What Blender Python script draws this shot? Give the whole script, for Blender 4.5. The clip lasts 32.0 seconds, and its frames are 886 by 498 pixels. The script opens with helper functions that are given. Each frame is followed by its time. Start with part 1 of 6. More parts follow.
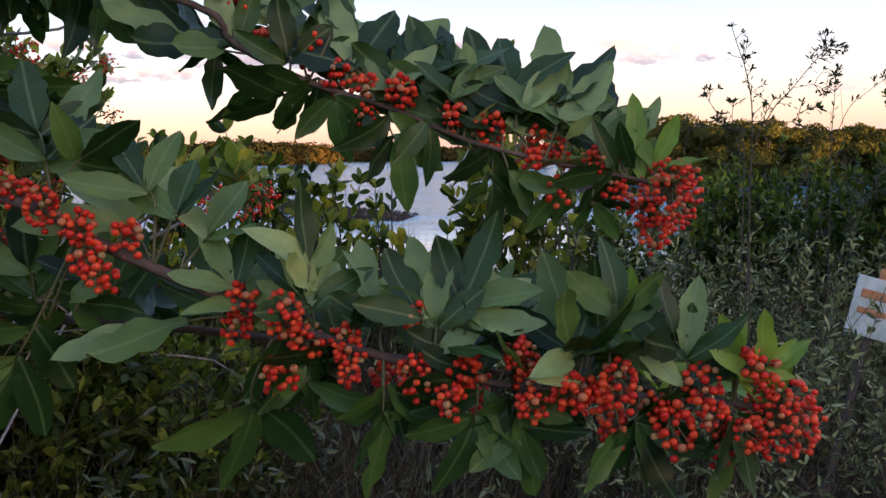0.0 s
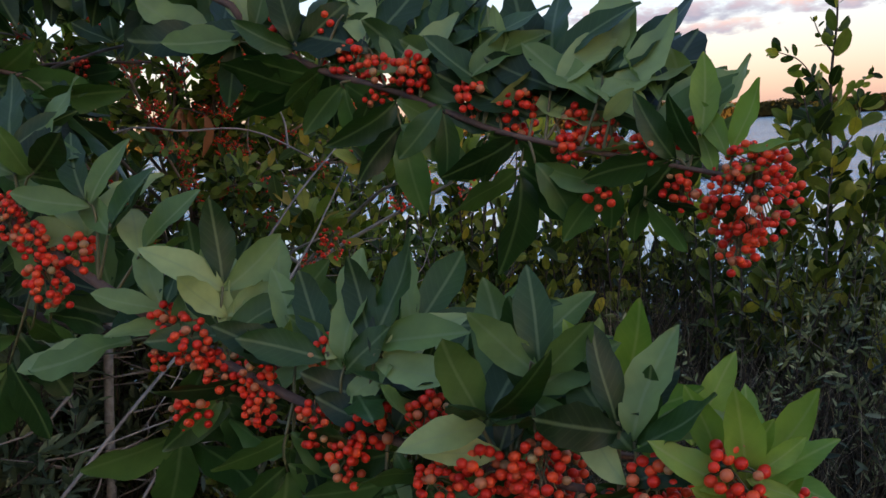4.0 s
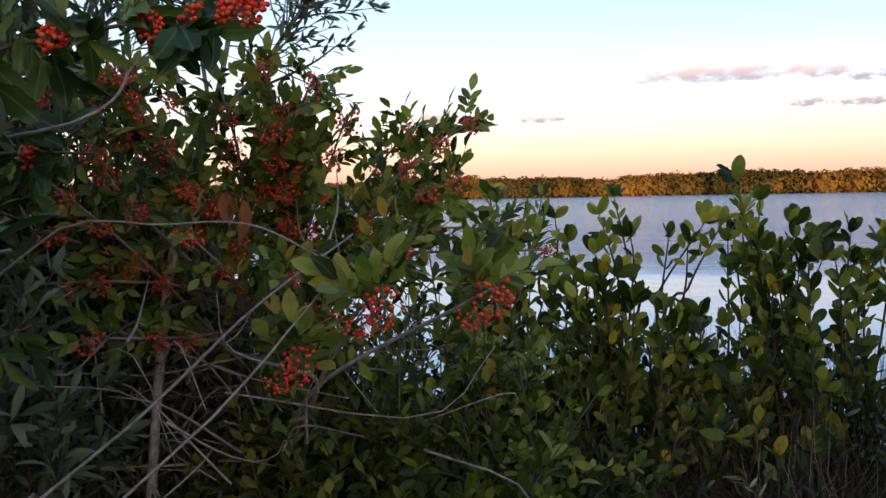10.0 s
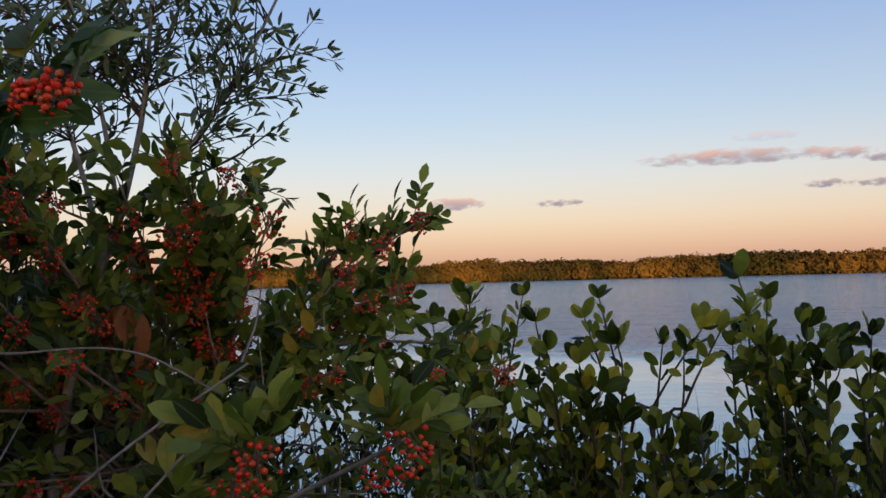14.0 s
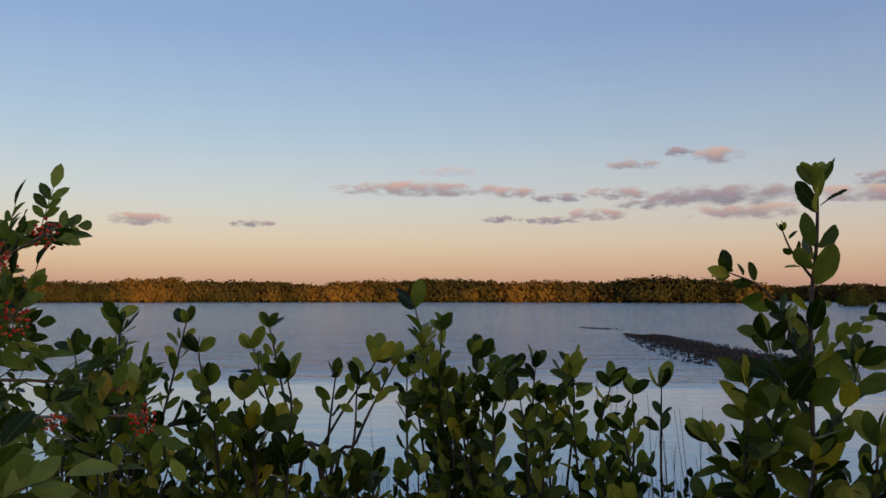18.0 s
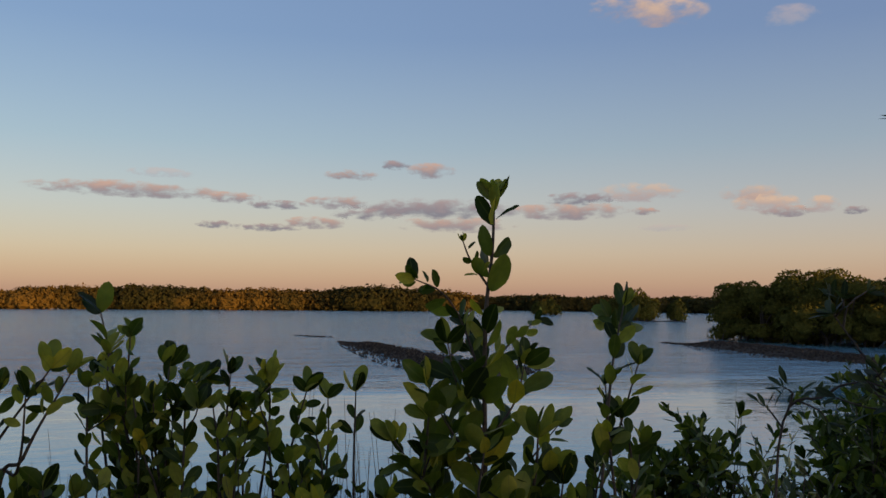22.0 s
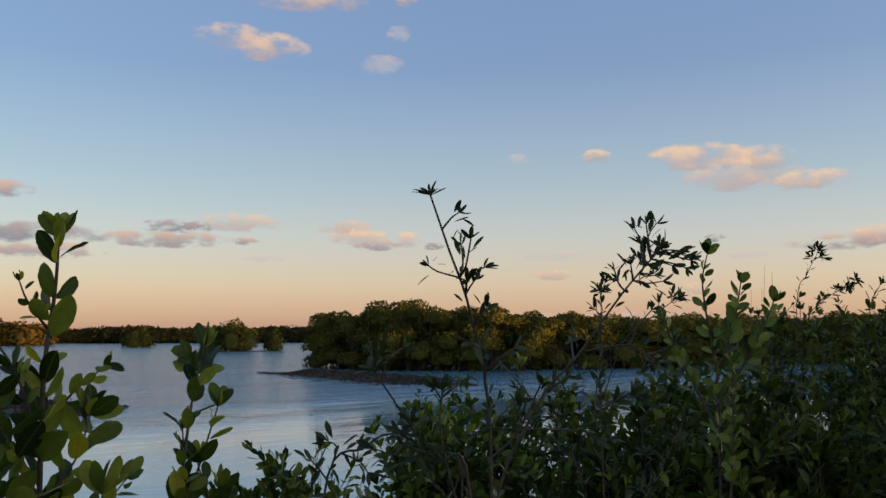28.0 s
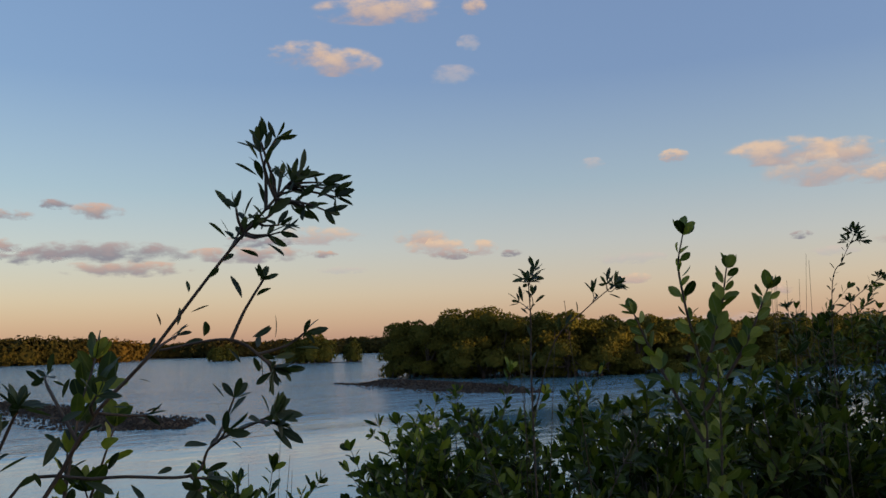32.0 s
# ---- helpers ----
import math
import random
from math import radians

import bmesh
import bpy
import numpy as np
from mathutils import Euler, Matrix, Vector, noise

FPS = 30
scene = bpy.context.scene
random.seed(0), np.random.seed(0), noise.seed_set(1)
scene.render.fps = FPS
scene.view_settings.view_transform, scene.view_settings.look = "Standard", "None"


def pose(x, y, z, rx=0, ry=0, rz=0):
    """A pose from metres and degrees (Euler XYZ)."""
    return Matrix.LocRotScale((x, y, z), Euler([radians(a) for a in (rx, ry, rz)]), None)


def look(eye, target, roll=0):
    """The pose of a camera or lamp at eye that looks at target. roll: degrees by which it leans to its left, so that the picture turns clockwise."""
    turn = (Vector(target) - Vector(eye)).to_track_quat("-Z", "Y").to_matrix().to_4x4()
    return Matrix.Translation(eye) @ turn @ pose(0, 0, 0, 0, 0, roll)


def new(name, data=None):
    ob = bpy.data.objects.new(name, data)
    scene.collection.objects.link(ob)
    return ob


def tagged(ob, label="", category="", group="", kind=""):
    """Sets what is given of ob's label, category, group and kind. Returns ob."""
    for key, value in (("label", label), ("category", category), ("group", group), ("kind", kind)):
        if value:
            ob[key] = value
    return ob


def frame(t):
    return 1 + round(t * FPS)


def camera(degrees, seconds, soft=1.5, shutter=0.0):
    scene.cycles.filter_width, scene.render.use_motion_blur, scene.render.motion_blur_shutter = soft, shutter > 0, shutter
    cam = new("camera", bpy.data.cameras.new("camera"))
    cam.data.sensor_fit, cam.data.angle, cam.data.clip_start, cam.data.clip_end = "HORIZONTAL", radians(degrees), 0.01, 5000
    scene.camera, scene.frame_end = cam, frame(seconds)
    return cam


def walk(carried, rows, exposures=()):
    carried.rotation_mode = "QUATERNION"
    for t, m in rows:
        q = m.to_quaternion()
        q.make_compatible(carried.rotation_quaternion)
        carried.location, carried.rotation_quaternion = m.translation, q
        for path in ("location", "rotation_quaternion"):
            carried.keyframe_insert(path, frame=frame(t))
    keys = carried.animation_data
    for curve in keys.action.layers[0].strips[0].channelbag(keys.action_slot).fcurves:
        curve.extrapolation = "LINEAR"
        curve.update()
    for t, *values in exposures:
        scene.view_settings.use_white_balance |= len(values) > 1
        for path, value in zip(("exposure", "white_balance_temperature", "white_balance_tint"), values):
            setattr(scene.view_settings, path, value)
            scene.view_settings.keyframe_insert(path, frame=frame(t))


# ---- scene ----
cam = camera(54.9, 32.0)
PATH = [
    (0, (-0.318, -0.082, 1.985), (0.517, 1.722, 1.766), -0.9),
    (0.5, (-0.292, -0.093, 1.975), (0.469, 1.744, 1.757), -2.8),
    (1, (-0.261, -0.117, 1.961), (0.449, 1.743, 1.773), -3.4),
    (1.5, (-0.252, -0.130, 1.977), (0.366, 1.761, 1.774), -3.2),
    (2, (-0.223, -0.126, 1.978), (0.327, 1.787, 1.787), -3.6),
    (2.5, (-0.175, -0.089, 1.977), (0.251, 1.852, 1.749), -4.4),
    (4.5, (0.015, -0.003, 2.006), (-0.124, 1.973, 1.732), -2.3),
    (5, (0.043, 0.019, 2.013), (-0.158, 1.990, 1.743), -1.4),
    (5.5, (0.072, 0.019, 2.020), (-0.236, 1.979, 1.774), -2.5),
    (6, (0.123, 0.018, 2.036), (-0.271, 1.963, 1.794), -1.9),
    (6.5, (0.177, 0.031, 2.041), (-0.315, 1.96, 1.846), -1.2),
    (7, (0.216, 0.047, 2.043), (-0.348, 1.958, 1.879), -2.0),
    (7.5, (0.233, 0.028, 2.048), (-0.326, 1.941, 1.877), -2.0),
    (8, (0.258, 0.069, 2.029), (-0.309, 1.981, 1.867), -2.5),
    (8.5, (0.29, 0.18, 2.047), (-0.302, 2.084, 1.897), -1.1),
    (9, (0.314, 0.233, 2.05), (-0.328, 2.124, 1.928), -1.0),
    (9.5, (0.344, 0.281, 2.052), (-0.359, 2.149, 1.922), -1.3),
    (10, (0.396, 0.354, 2.059), (-0.363, 2.2, 1.927), -1.2),
    (10.5, (0.449, 0.413, 2.067), (-0.444, 2.2, 1.957), -0.9),
    (11, (0.482, 0.444, 2.07), (-0.469, 2.2, 1.965), -0.7),
    (11.5, (0.477, 0.479, 2.077), (-0.493, 2.224, 1.963), -1.1),
    (12, (0.467, 0.533, 2.099), (-0.492, 2.287, 2.052), -1.3),
    (12.5, (0.457, 0.559, 2.094), (-0.384, 2.373, 2.146), -1.7),
    (13, (0.439, 0.57, 2.098), (-0.364, 2.4, 2.168), -1.5),
    (13.5, (0.422, 0.593, 2.1), (-0.373, 2.427, 2.168), -1.7),
    (15.5, (0.427, 0.731, 2.089), (-0.345, 2.576, 2.128), 0.2),
    (16, (0.407, 0.772, 2.092), (-0.179, 2.683, 2.13), 0.2),
    (16.5, (0.411, 0.781, 2.095), (-0.025, 2.733, 2.132), -0.8),
    (17, (0.429, 0.772, 2.097), (-0.014, 2.722, 2.13), -0.0),
    (17.5, (0.425, 0.775, 2.102), (0.109, 2.749, 2.163), -0.1),
    (18, (0.423, 0.775, 2.107), (0.32, 2.769, 2.214), -0.0),
    (18.5, (0.421, 0.785, 2.102), (0.485, 2.782, 2.196), -0.2),
    (19, (0.43, 0.77, 2.102), (0.562, 2.763, 2.193), -0.2),
    (19.5, (0.435, 0.75, 2.099), (0.572, 2.744, 2.192), 0.3),
    (20, (0.438, 0.748, 2.096), (0.73, 2.725, 2.186), 0.4),
    (20.5, (0.443, 0.749, 2.094), (0.76, 2.722, 2.182), 0.2),
    (21, (0.451, 0.747, 2.096), (0.82, 2.711, 2.18), 0.3),
    (21.5, (0.455, 0.754, 2.097), (0.911, 2.7, 2.186), 0.3),
    (22, (0.464, 0.763, 2.101), (1.01, 2.682, 2.229), 0.4),
    (22.5, (0.473, 0.776, 2.102), (1.101, 2.671, 2.236), 0.4),
    (23, (0.472, 0.768, 2.105), (1.171, 2.637, 2.242), 0.5),
    (23.5, (0.483, 0.774, 2.1), (1.238, 2.621, 2.236), 0.1),
    (24, (0.49, 0.778, 2.1), (1.332, 2.587, 2.232), -0.0),
    (24.5, (0.493, 0.754, 2.102), (1.429, 2.517, 2.232), 0.1),
    (26.5, (0.507, 0.771, 2.116), (1.646, 2.411, 2.245), 0.6),
    (27, (0.518, 0.77, 2.12), (1.718, 2.359, 2.296), 0.5),
    (27.5, (0.514, 0.767, 2.121), (1.769, 2.313, 2.311), 0.1),
    (28, (0.498, 0.754, 2.123), (1.84, 2.223, 2.32), -0.5),
    (28.5, (0.51, 0.738, 2.125), (1.918, 2.144, 2.338), -0.4),
    (29, (0.544, 0.728, 2.125), (1.954, 2.129, 2.343), -0.0),
    (29.5, (0.591, 0.72, 2.122), (1.983, 2.14, 2.341), -0.0),
    (30, (0.656, 0.716, 2.122), (2.031, 2.152, 2.339), 0.5),
    (30.5, (0.729, 0.715, 2.115), (2.085, 2.169, 2.331), -0.0),
    (31, (0.792, 0.726, 2.11), (2.131, 2.194, 2.328), -0.2),
    (31.5, (0.865, 0.769, 2.111), (2.167, 2.272, 2.322), -1.8),
    (32, (0.906, 0.766, 2.107), (2.109, 2.348, 2.326), -1.9),
]
EXPOSURES = [(0, 1.15, 6350, 13), (2.5, 1.1, 6200, 9), (4.5, 0.85, 6000, 8), (6, 0.88, 5950, 8), (8, 1.26, 6150, 9), (9, 1.24, 6250, 11), (10, 0.92, 6250, 14), (11, 1.20, 6400, 13), (12, 0.98, 6550, 14), (13, 0.33, 6500, 12), (15.5, 0.22, 6550, 14), (18, -0.05, 6500, 10), (19, -0.2, 6500, 8), (24, -0.12, 6500, 3), (27, 0.15, 6550, 0), (28, 0.15, 6550, 0), (30, 0.05, 6500, 0), (32, 0.02, 6450, 0)]
walk(cam, [(t, look(eye, target, roll)) for t, eye, target, roll in PATH], EXPOSURES)

# ---------------------------------------------------------------- sky and sun
SUN_EL, SUN_AZ = 3.0, 148.0      # low sun behind the walker, degrees from +y towards +x

def sky_world():
    w = bpy.data.worlds.new("sky")
    scene.world = w
    w.use_nodes = True
    nt = w.node_tree
    nt.nodes.clear()
    out = nt.nodes.new("ShaderNodeOutputWorld")
    bg = nt.nodes.new("ShaderNodeBackground")
    sky = nt.nodes.new("ShaderNodeTexSky")
    sky.sky_type = 'NISHITA'
    sky.sun_disc = False
    sky.sun_elevation = radians(SUN_EL)
    sky.sun_rotation = radians(SUN_AZ)
    sky.air_density, sky.dust_density, sky.ozone_density = 1.0, 1.5, 2.0
    tc = nt.nodes.new("ShaderNodeTexCoord")
    sep = nt.nodes.new("ShaderNodeSeparateXYZ")
    ramp = nt.nodes.new("ShaderNodeValToRGB")
    nt.links.new(tc.outputs["Generated"], sep.inputs[0])
    nt.links.new(sep.outputs["Z"], ramp.inputs[0])
    stops = [(0.0, (0.40, 0.22, 0.185)), (0.022, (0.44, 0.268, 0.228)), (0.06, (0.44, 0.302, 0.282)), (0.11, (0.36, 0.292, 0.332)),
             (0.18, (0.235, 0.24, 0.32)), (0.30, (0.125, 0.145, 0.295)), (0.50, (0.12, 0.15, 0.30)), (1.0, (0.12, 0.15, 0.27))]
    el = ramp.color_ramp.elements
    while len(el) < len(stops):
        el.new(0.5)
    for e, (p, c) in zip(el, stops):
        e.position, e.color = p, (*c, 1)
    mul = nt.nodes.new("ShaderNodeMix")
    mul.data_type = 'RGBA'
    mul.blend_type = 'ADD'
    mul.inputs[0].default_value = 0.20
    nt.links.new(ramp.outputs[0], mul.inputs[6])
    nt.links.new(sky.outputs[0], mul.inputs[7])
    nt.links.new(mul.outputs[2], bg.inputs[0])
    bg.inputs[1].default_value = 1.0
    nt.links.new(bg.outputs[0], out.inputs[0])

sky_world()
sun = new("sun", bpy.data.lights.new("sun", 'SUN'))
sun.data.energy, sun.data.angle, sun.data.color = 5.0, radians(0.6), (1.0, 0.56, 0.22)
a, e = radians(SUN_AZ), radians(SUN_EL)
SUN_DIR = Vector((math.sin(a) * math.cos(e), math.cos(a) * math.cos(e), math.sin(e)))
sun.matrix_world = look(SUN_DIR * 100, (0, 0, 0))

# ---------------------------------------------------------------- materials
def shader(name):
    m = bpy.data.materials.new(name)
    m.use_nodes = True
    nt = m.node_tree
    nt.nodes.clear()
    out = nt.nodes.new("ShaderNodeOutputMaterial")
    return m, nt, out

def node(nt, kind, **values):
    n = nt.nodes.new(kind)
    for k, v in values.items():
        n.inputs[k].default_value = v
    return n

def ramp_of(nt, fac, stops):
    r = nt.nodes.new("ShaderNodeValToRGB")
    el = r.color_ramp.elements
    while len(el) < len(stops):
        el.new(0.5)
    for e, (p, c) in zip(el, stops):
        e.position, e.color = p, (*c, 1)
    nt.links.new(fac, r.inputs[0])
    return r.outputs[0]

def mixed(nt, fac, a, b, how='MIX'):
    n = nt.nodes.new("ShaderNodeMix")
    n.data_type = 'RGBA'
    n.blend_type = how
    for sock, v in ((n.inputs[0], fac), (n.inputs[6], a), (n.inputs[7], b)):
        if isinstance(v, (int, float)):
            sock.default_value = v
        elif isinstance(v, tuple):
            sock.default_value = (*v, 1)
        else:
            nt.links.new(v, sock)
    return n.outputs[2]

def noise_of(nt, scale, detail=4.0, coord="Object", rough=0.6):
    tc = nt.nodes.new("ShaderNodeTexCoord")
    n = node(nt, "ShaderNodeTexNoise", Scale=scale, Detail=detail, Roughness=rough)
    nt.links.new(tc.outputs[coord], n.inputs["Vector"])
    return n.outputs["Fac"]

def surface(nt, out, color, rough=0.6, bump=None, strength=0.3, distance=0.01, spec=0.5, translucent=0.0):
    p = node(nt, "ShaderNodeBsdfPrincipled", Roughness=rough)
    p.inputs["Specular IOR Level"].default_value = spec
    if isinstance(color, tuple):
        p.inputs["Base Color"].default_value = (*color, 1)
    else:
        nt.links.new(color, p.inputs["Base Color"])
    if bump is not None:
        b = node(nt, "ShaderNodeBump", Strength=strength, Distance=distance)
        nt.links.new(bump, b.inputs["Height"])
        nt.links.new(b.outputs[0], p.inputs["Normal"])
    last = p.outputs[0]
    if translucent:
        tr = nt.nodes.new("ShaderNodeBsdfTranslucent")
        if isinstance(color, tuple):
            tr.inputs[0].default_value = (*color, 1)
        else:
            warm = mixed(nt, 1.0, color, (1.0, 1.15, 0.5), 'MULTIPLY')
            nt.links.new(warm, tr.inputs[0])
        ms = nt.nodes.new("ShaderNodeMixShader")
        ms.inputs[0].default_value = translucent
        nt.links.new(last, ms.inputs[1])
        nt.links.new(tr.outputs[0], ms.inputs[2])
        last = ms.outputs[0]
    nt.links.new(last, out.inputs[0])
    return p

def leaf_material(name, stops, island=False, rib=(0.30, 0.36, 0.14), rib_amount=0.55, veins=0.0, rough=0.42, translucent=0.30, spec=0.5):
    m, nt, out = shader(name)
    if island:
        rnd = nt.nodes.new("ShaderNodeNewGeometry").outputs["Random Per Island"]
    else:
        rnd = nt.nodes.new("ShaderNodeObjectInfo").outputs["Random"]
    col = ramp_of(nt, rnd, stops)
    tc = nt.nodes.new("ShaderNodeTexCoord")
    mott = node(nt, "ShaderNodeTexNoise", Scale=45.0, Detail=3.0)
    nt.links.new(tc.outputs["Object"], mott.inputs["Vector"])
    dim = ramp_of(nt, mott.outputs["Fac"], [(0.3, (0.78, 0.80, 0.76)), (0.7, (1.16, 1.14, 1.05))])
    col = mixed(nt, 1.0, col, dim, 'MULTIPLY')
    uv = nt.nodes.new("ShaderNodeUVMap")
    uv.uv_map = "UVMap"
    sep = nt.nodes.new("ShaderNodeSeparateXYZ")
    nt.links.new(uv.outputs[0], sep.inputs[0])
    off = nt.nodes.new("ShaderNodeMath")
    off.operation = 'SUBTRACT'
    off.inputs[1].default_value = 0.5
    nt.links.new(sep.outputs["X"], off.inputs[0])
    ab = nt.nodes.new("ShaderNodeMath")
    ab.operation = 'ABSOLUTE'
    nt.links.new(off.outputs[0], ab.inputs[0])
    line = nt.nodes.new("ShaderNodeMapRange")
    line.inputs["From Min"].default_value, line.inputs["From Max"].default_value = 0.015, 0.055
    line.inputs["To Min"].default_value, line.inputs["To Max"].default_value = rib_amount, 0.0
    nt.links.new(ab.outputs[0], line.inputs["Value"])
    bump = None
    if veins:
        # side veins run out and forwards from the midrib
        s = nt.nodes.new("ShaderNodeMath")
        s.operation = 'MULTIPLY_ADD'
        s.inputs[1].default_value = -0.45
        nt.links.new(ab.outputs[0], s.inputs[0])
        nt.links.new(sep.outputs["Y"], s.inputs[2])
        f = nt.nodes.new("ShaderNodeMath")
        f.operation = 'MULTIPLY'
        f.inputs[1].default_value = 62.0
        nt.links.new(s.outputs[0], f.inputs[0])
        sn = nt.nodes.new("ShaderNodeMath")
        sn.operation = 'SINE'
        nt.links.new(f.outputs[0], sn.inputs[0])
        v = nt.nodes.new("ShaderNodeMapRange")
        v.inputs["From Min"].default_value, v.inputs["From Max"].default_value = 0.75, 1.0
        v.inputs["To Min"].default_value, v.inputs["To Max"].default_value = 0.0, veins
        nt.links.new(sn.outputs[0], v.inputs["Value"])
        col = mixed(nt, v.outputs[0], col, rib)
        bump = sn.outputs[0]
    col = mixed(nt, line.outputs[0], col, rib)
    surface(nt, out, col, rough, bump, 0.03, 0.001, spec * 0.6, translucent)
    return m

def bark_material(name, dark, light, scale=60.0, rough=0.8):
    m, nt, out = shader(name)
    n = noise_of(nt, scale, 6.0)
    big = noise_of(nt, scale / 8, 2.0)
    col = ramp_of(nt, n, [(0.35, dark), (0.65, light)])
    col = mixed(nt, 0.4, col, ramp_of(nt, big, [(0.4, dark), (0.6, light)]))
    surface(nt, out, col, rough, n, 0.5, 0.004)
    return m

# darker copy of the pepper leaf: shade on hanging fronds put into the colour
PEPPER_SHADE = [(0.0, (0.008, 0.024, 0.005)), (0.5, (0.026, 0.066, 0.012)), (0.85, (0.070, 0.140, 0.028)), (1.0, (0.15, 0.22, 0.05))]
MANGROVE = [(0.0, (0.014, 0.024, 0.005)), (0.34, (0.070, 0.100, 0.018)), (0.64, (0.205, 0.230, 0.040)), (0.86, (0.36, 0.35, 0.065)), (0.95, (0.44, 0.38, 0.055)), (1.0, (0.56, 0.44, 0.05))]
PEPPER = [(0.0, (0.010, 0.026, 0.006)), (0.38, (0.040, 0.084, 0.016)), (0.62, (0.135, 0.205, 0.050)), (0.84, (0.29, 0.36, 0.13)), (1.0, (0.40, 0.45, 0.17))]
BUTTON = [(0.0, (0.045, 0.070, 0.040)), (0.5, (0.135, 0.170, 0.095)), (1.0, (0.27, 0.31, 0.18))]
SHRUB = [(0.0, (0.010, 0.018, 0.004)), (0.45, (0.022, 0.036, 0.006)), (0.8, (0.054, 0.074, 0.011)), (1.0, (0.12, 0.13, 0.02))]
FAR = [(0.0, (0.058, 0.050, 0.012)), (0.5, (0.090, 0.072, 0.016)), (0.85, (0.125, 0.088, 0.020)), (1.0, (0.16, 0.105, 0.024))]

M_MANG = leaf_material("mangrove_leaf", MANGROVE, rib=(0.17, 0.19, 0.05), rib_amount=0.35, rough=0.42, spec=0.32, translucent=0.42)
M_MANG_I = leaf_material("mangrove_foliage", MANGROVE, True, rib=(0.17, 0.19, 0.05), rib_amount=0.35, rough=0.42, spec=0.32, translucent=0.42)
M_YNG = leaf_material("young_pepper_leaf", [(0.0, (0.15, 0.27, 0.035)), (1.0, (0.30, 0.40, 0.06))], rib=(0.34, 0.40, 0.12), rib_amount=0.5, veins=0.08, rough=0.42, spec=0.5)
M_PEP = leaf_material("pepper_leaf", PEPPER, rib=(0.26, 0.32, 0.14), rib_amount=0.38, veins=0.035, rough=0.46, spec=0.62, translucent=0.20)
M_PEP_SHADE = leaf_material("shaded_pepper_leaf", PEPPER_SHADE, rib=(0.20, 0.27, 0.10), rib_amount=0.38, veins=0.035, rough=0.42, spec=0.6, translucent=0.20)
M_PEP_SHADE_I = leaf_material("shaded_pepper_foliage", PEPPER_SHADE, True, rib=(0.20, 0.27, 0.10), rib_amount=0.38, veins=0.035, rough=0.42, spec=0.6, translucent=0.20)
PEPPER_B = [(0.0, (0.014, 0.028, 0.005)), (0.30, (0.095, 0.140, 0.024)), (0.65, (0.23, 0.285, 0.052)), (0.93, (0.37, 0.40, 0.09)), (1.0, (0.45, 0.30, 0.05))]
M_PEB = leaf_material("pepper_leaf_olive", PEPPER_B, rib=(0.20, 0.24, 0.08), rib_amount=0.35, veins=0.03, rough=0.45, spec=0.35, translucent=0.40)
M_PEB_I = leaf_material("pepper_foliage_olive", PEPPER_B, True, rib=(0.20, 0.24, 0.08), rib_amount=0.35, veins=0.03, rough=0.45, spec=0.35, translucent=0.40)
M_PEP_I = leaf_material("pepper_foliage", PEPPER, True, rib=(0.26, 0.32, 0.14), rib_amount=0.38, veins=0.035, rough=0.46, spec=0.62, translucent=0.20)
M_BUT = leaf_material("button_leaf", BUTTON, rib=(0.12, 0.15, 0.09), rib_amount=0.4, rough=0.5)
M_BUT_I = leaf_material("button_foliage", BUTTON, True, rib=(0.12, 0.15, 0.09), rib_amount=0.4, rough=0.5)
M_SHR = leaf_material("shrub_leaf", SHRUB, rib=(0.10, 0.16, 0.05), rib_amount=0.3, rough=0.5, spec=0.2)
M_SHR_I = leaf_material("shrub_foliage", SHRUB, True, rib=(0.10, 0.16, 0.05), rib_amount=0.3, rough=0.5, spec=0.2)
# lighter copy of the shrub leaf: light on bush tops put into the colour
SHRUB_LIT = [(0.0, (0.030, 0.046, 0.008)), (0.5, (0.070, 0.092, 0.014)), (0.85, (0.13, 0.145, 0.024)), (1.0, (0.24, 0.23, 0.036))]
M_SHT = leaf_material("lit_shrub_leaf", SHRUB_LIT, rib=(0.16, 0.22, 0.06), rib_amount=0.3, rough=0.45, spec=0.3)
M_SHT_I = leaf_material("lit_shrub_foliage", SHRUB_LIT, True, rib=(0.16, 0.22, 0.06), rib_amount=0.3, rough=0.45, spec=0.3)
BRIGHT = [(0.0, (0.018, 0.032, 0.005)), (0.4, (0.052, 0.078, 0.012)), (0.8, (0.15, 0.18, 0.03)), (1.0, (0.33, 0.33, 0.06))]
M_BRG = leaf_material("bright_shrub_leaf", BRIGHT, rib=(0.16, 0.22, 0.06), rib_amount=0.3, rough=0.45, spec=0.3, translucent=0.38)
M_BRG_I = leaf_material("bright_shrub_foliage", BRIGHT, True, rib=(0.16, 0.22, 0.06), rib_amount=0.3, rough=0.45, spec=0.3, translucent=0.38)
TWIGLEAF = [(0.0, (0.022, 0.034, 0.016)), (0.5, (0.045, 0.064, 0.028)), (1.0, (0.090, 0.11, 0.048))]
M_TWL = leaf_material("twig_leaf", TWIGLEAF, rib=(0.10, 0.12, 0.06), rib_amount=0.4, rough=0.5)
M_TWL_I = leaf_material("twig_foliage", TWIGLEAF, True, rib=(0.10, 0.12, 0.06), rib_amount=0.4, rough=0.5)
M_DEAD = leaf_material("dead_leaf", [(0.0, (0.22, 0.07, 0.025)), (1.0, (0.36, 0.14, 0.05))], rib=(0.30, 0.14, 0.06), rough=0.7)
M_PALE = leaf_material("pale_leaf", [(0.0, (0.06, 0.090, 0.018)), (0.6, (0.17, 0.21, 0.045)), (1.0, (0.38, 0.39, 0.13))], rib=(0.25, 0.27, 0.13), rough=0.45)
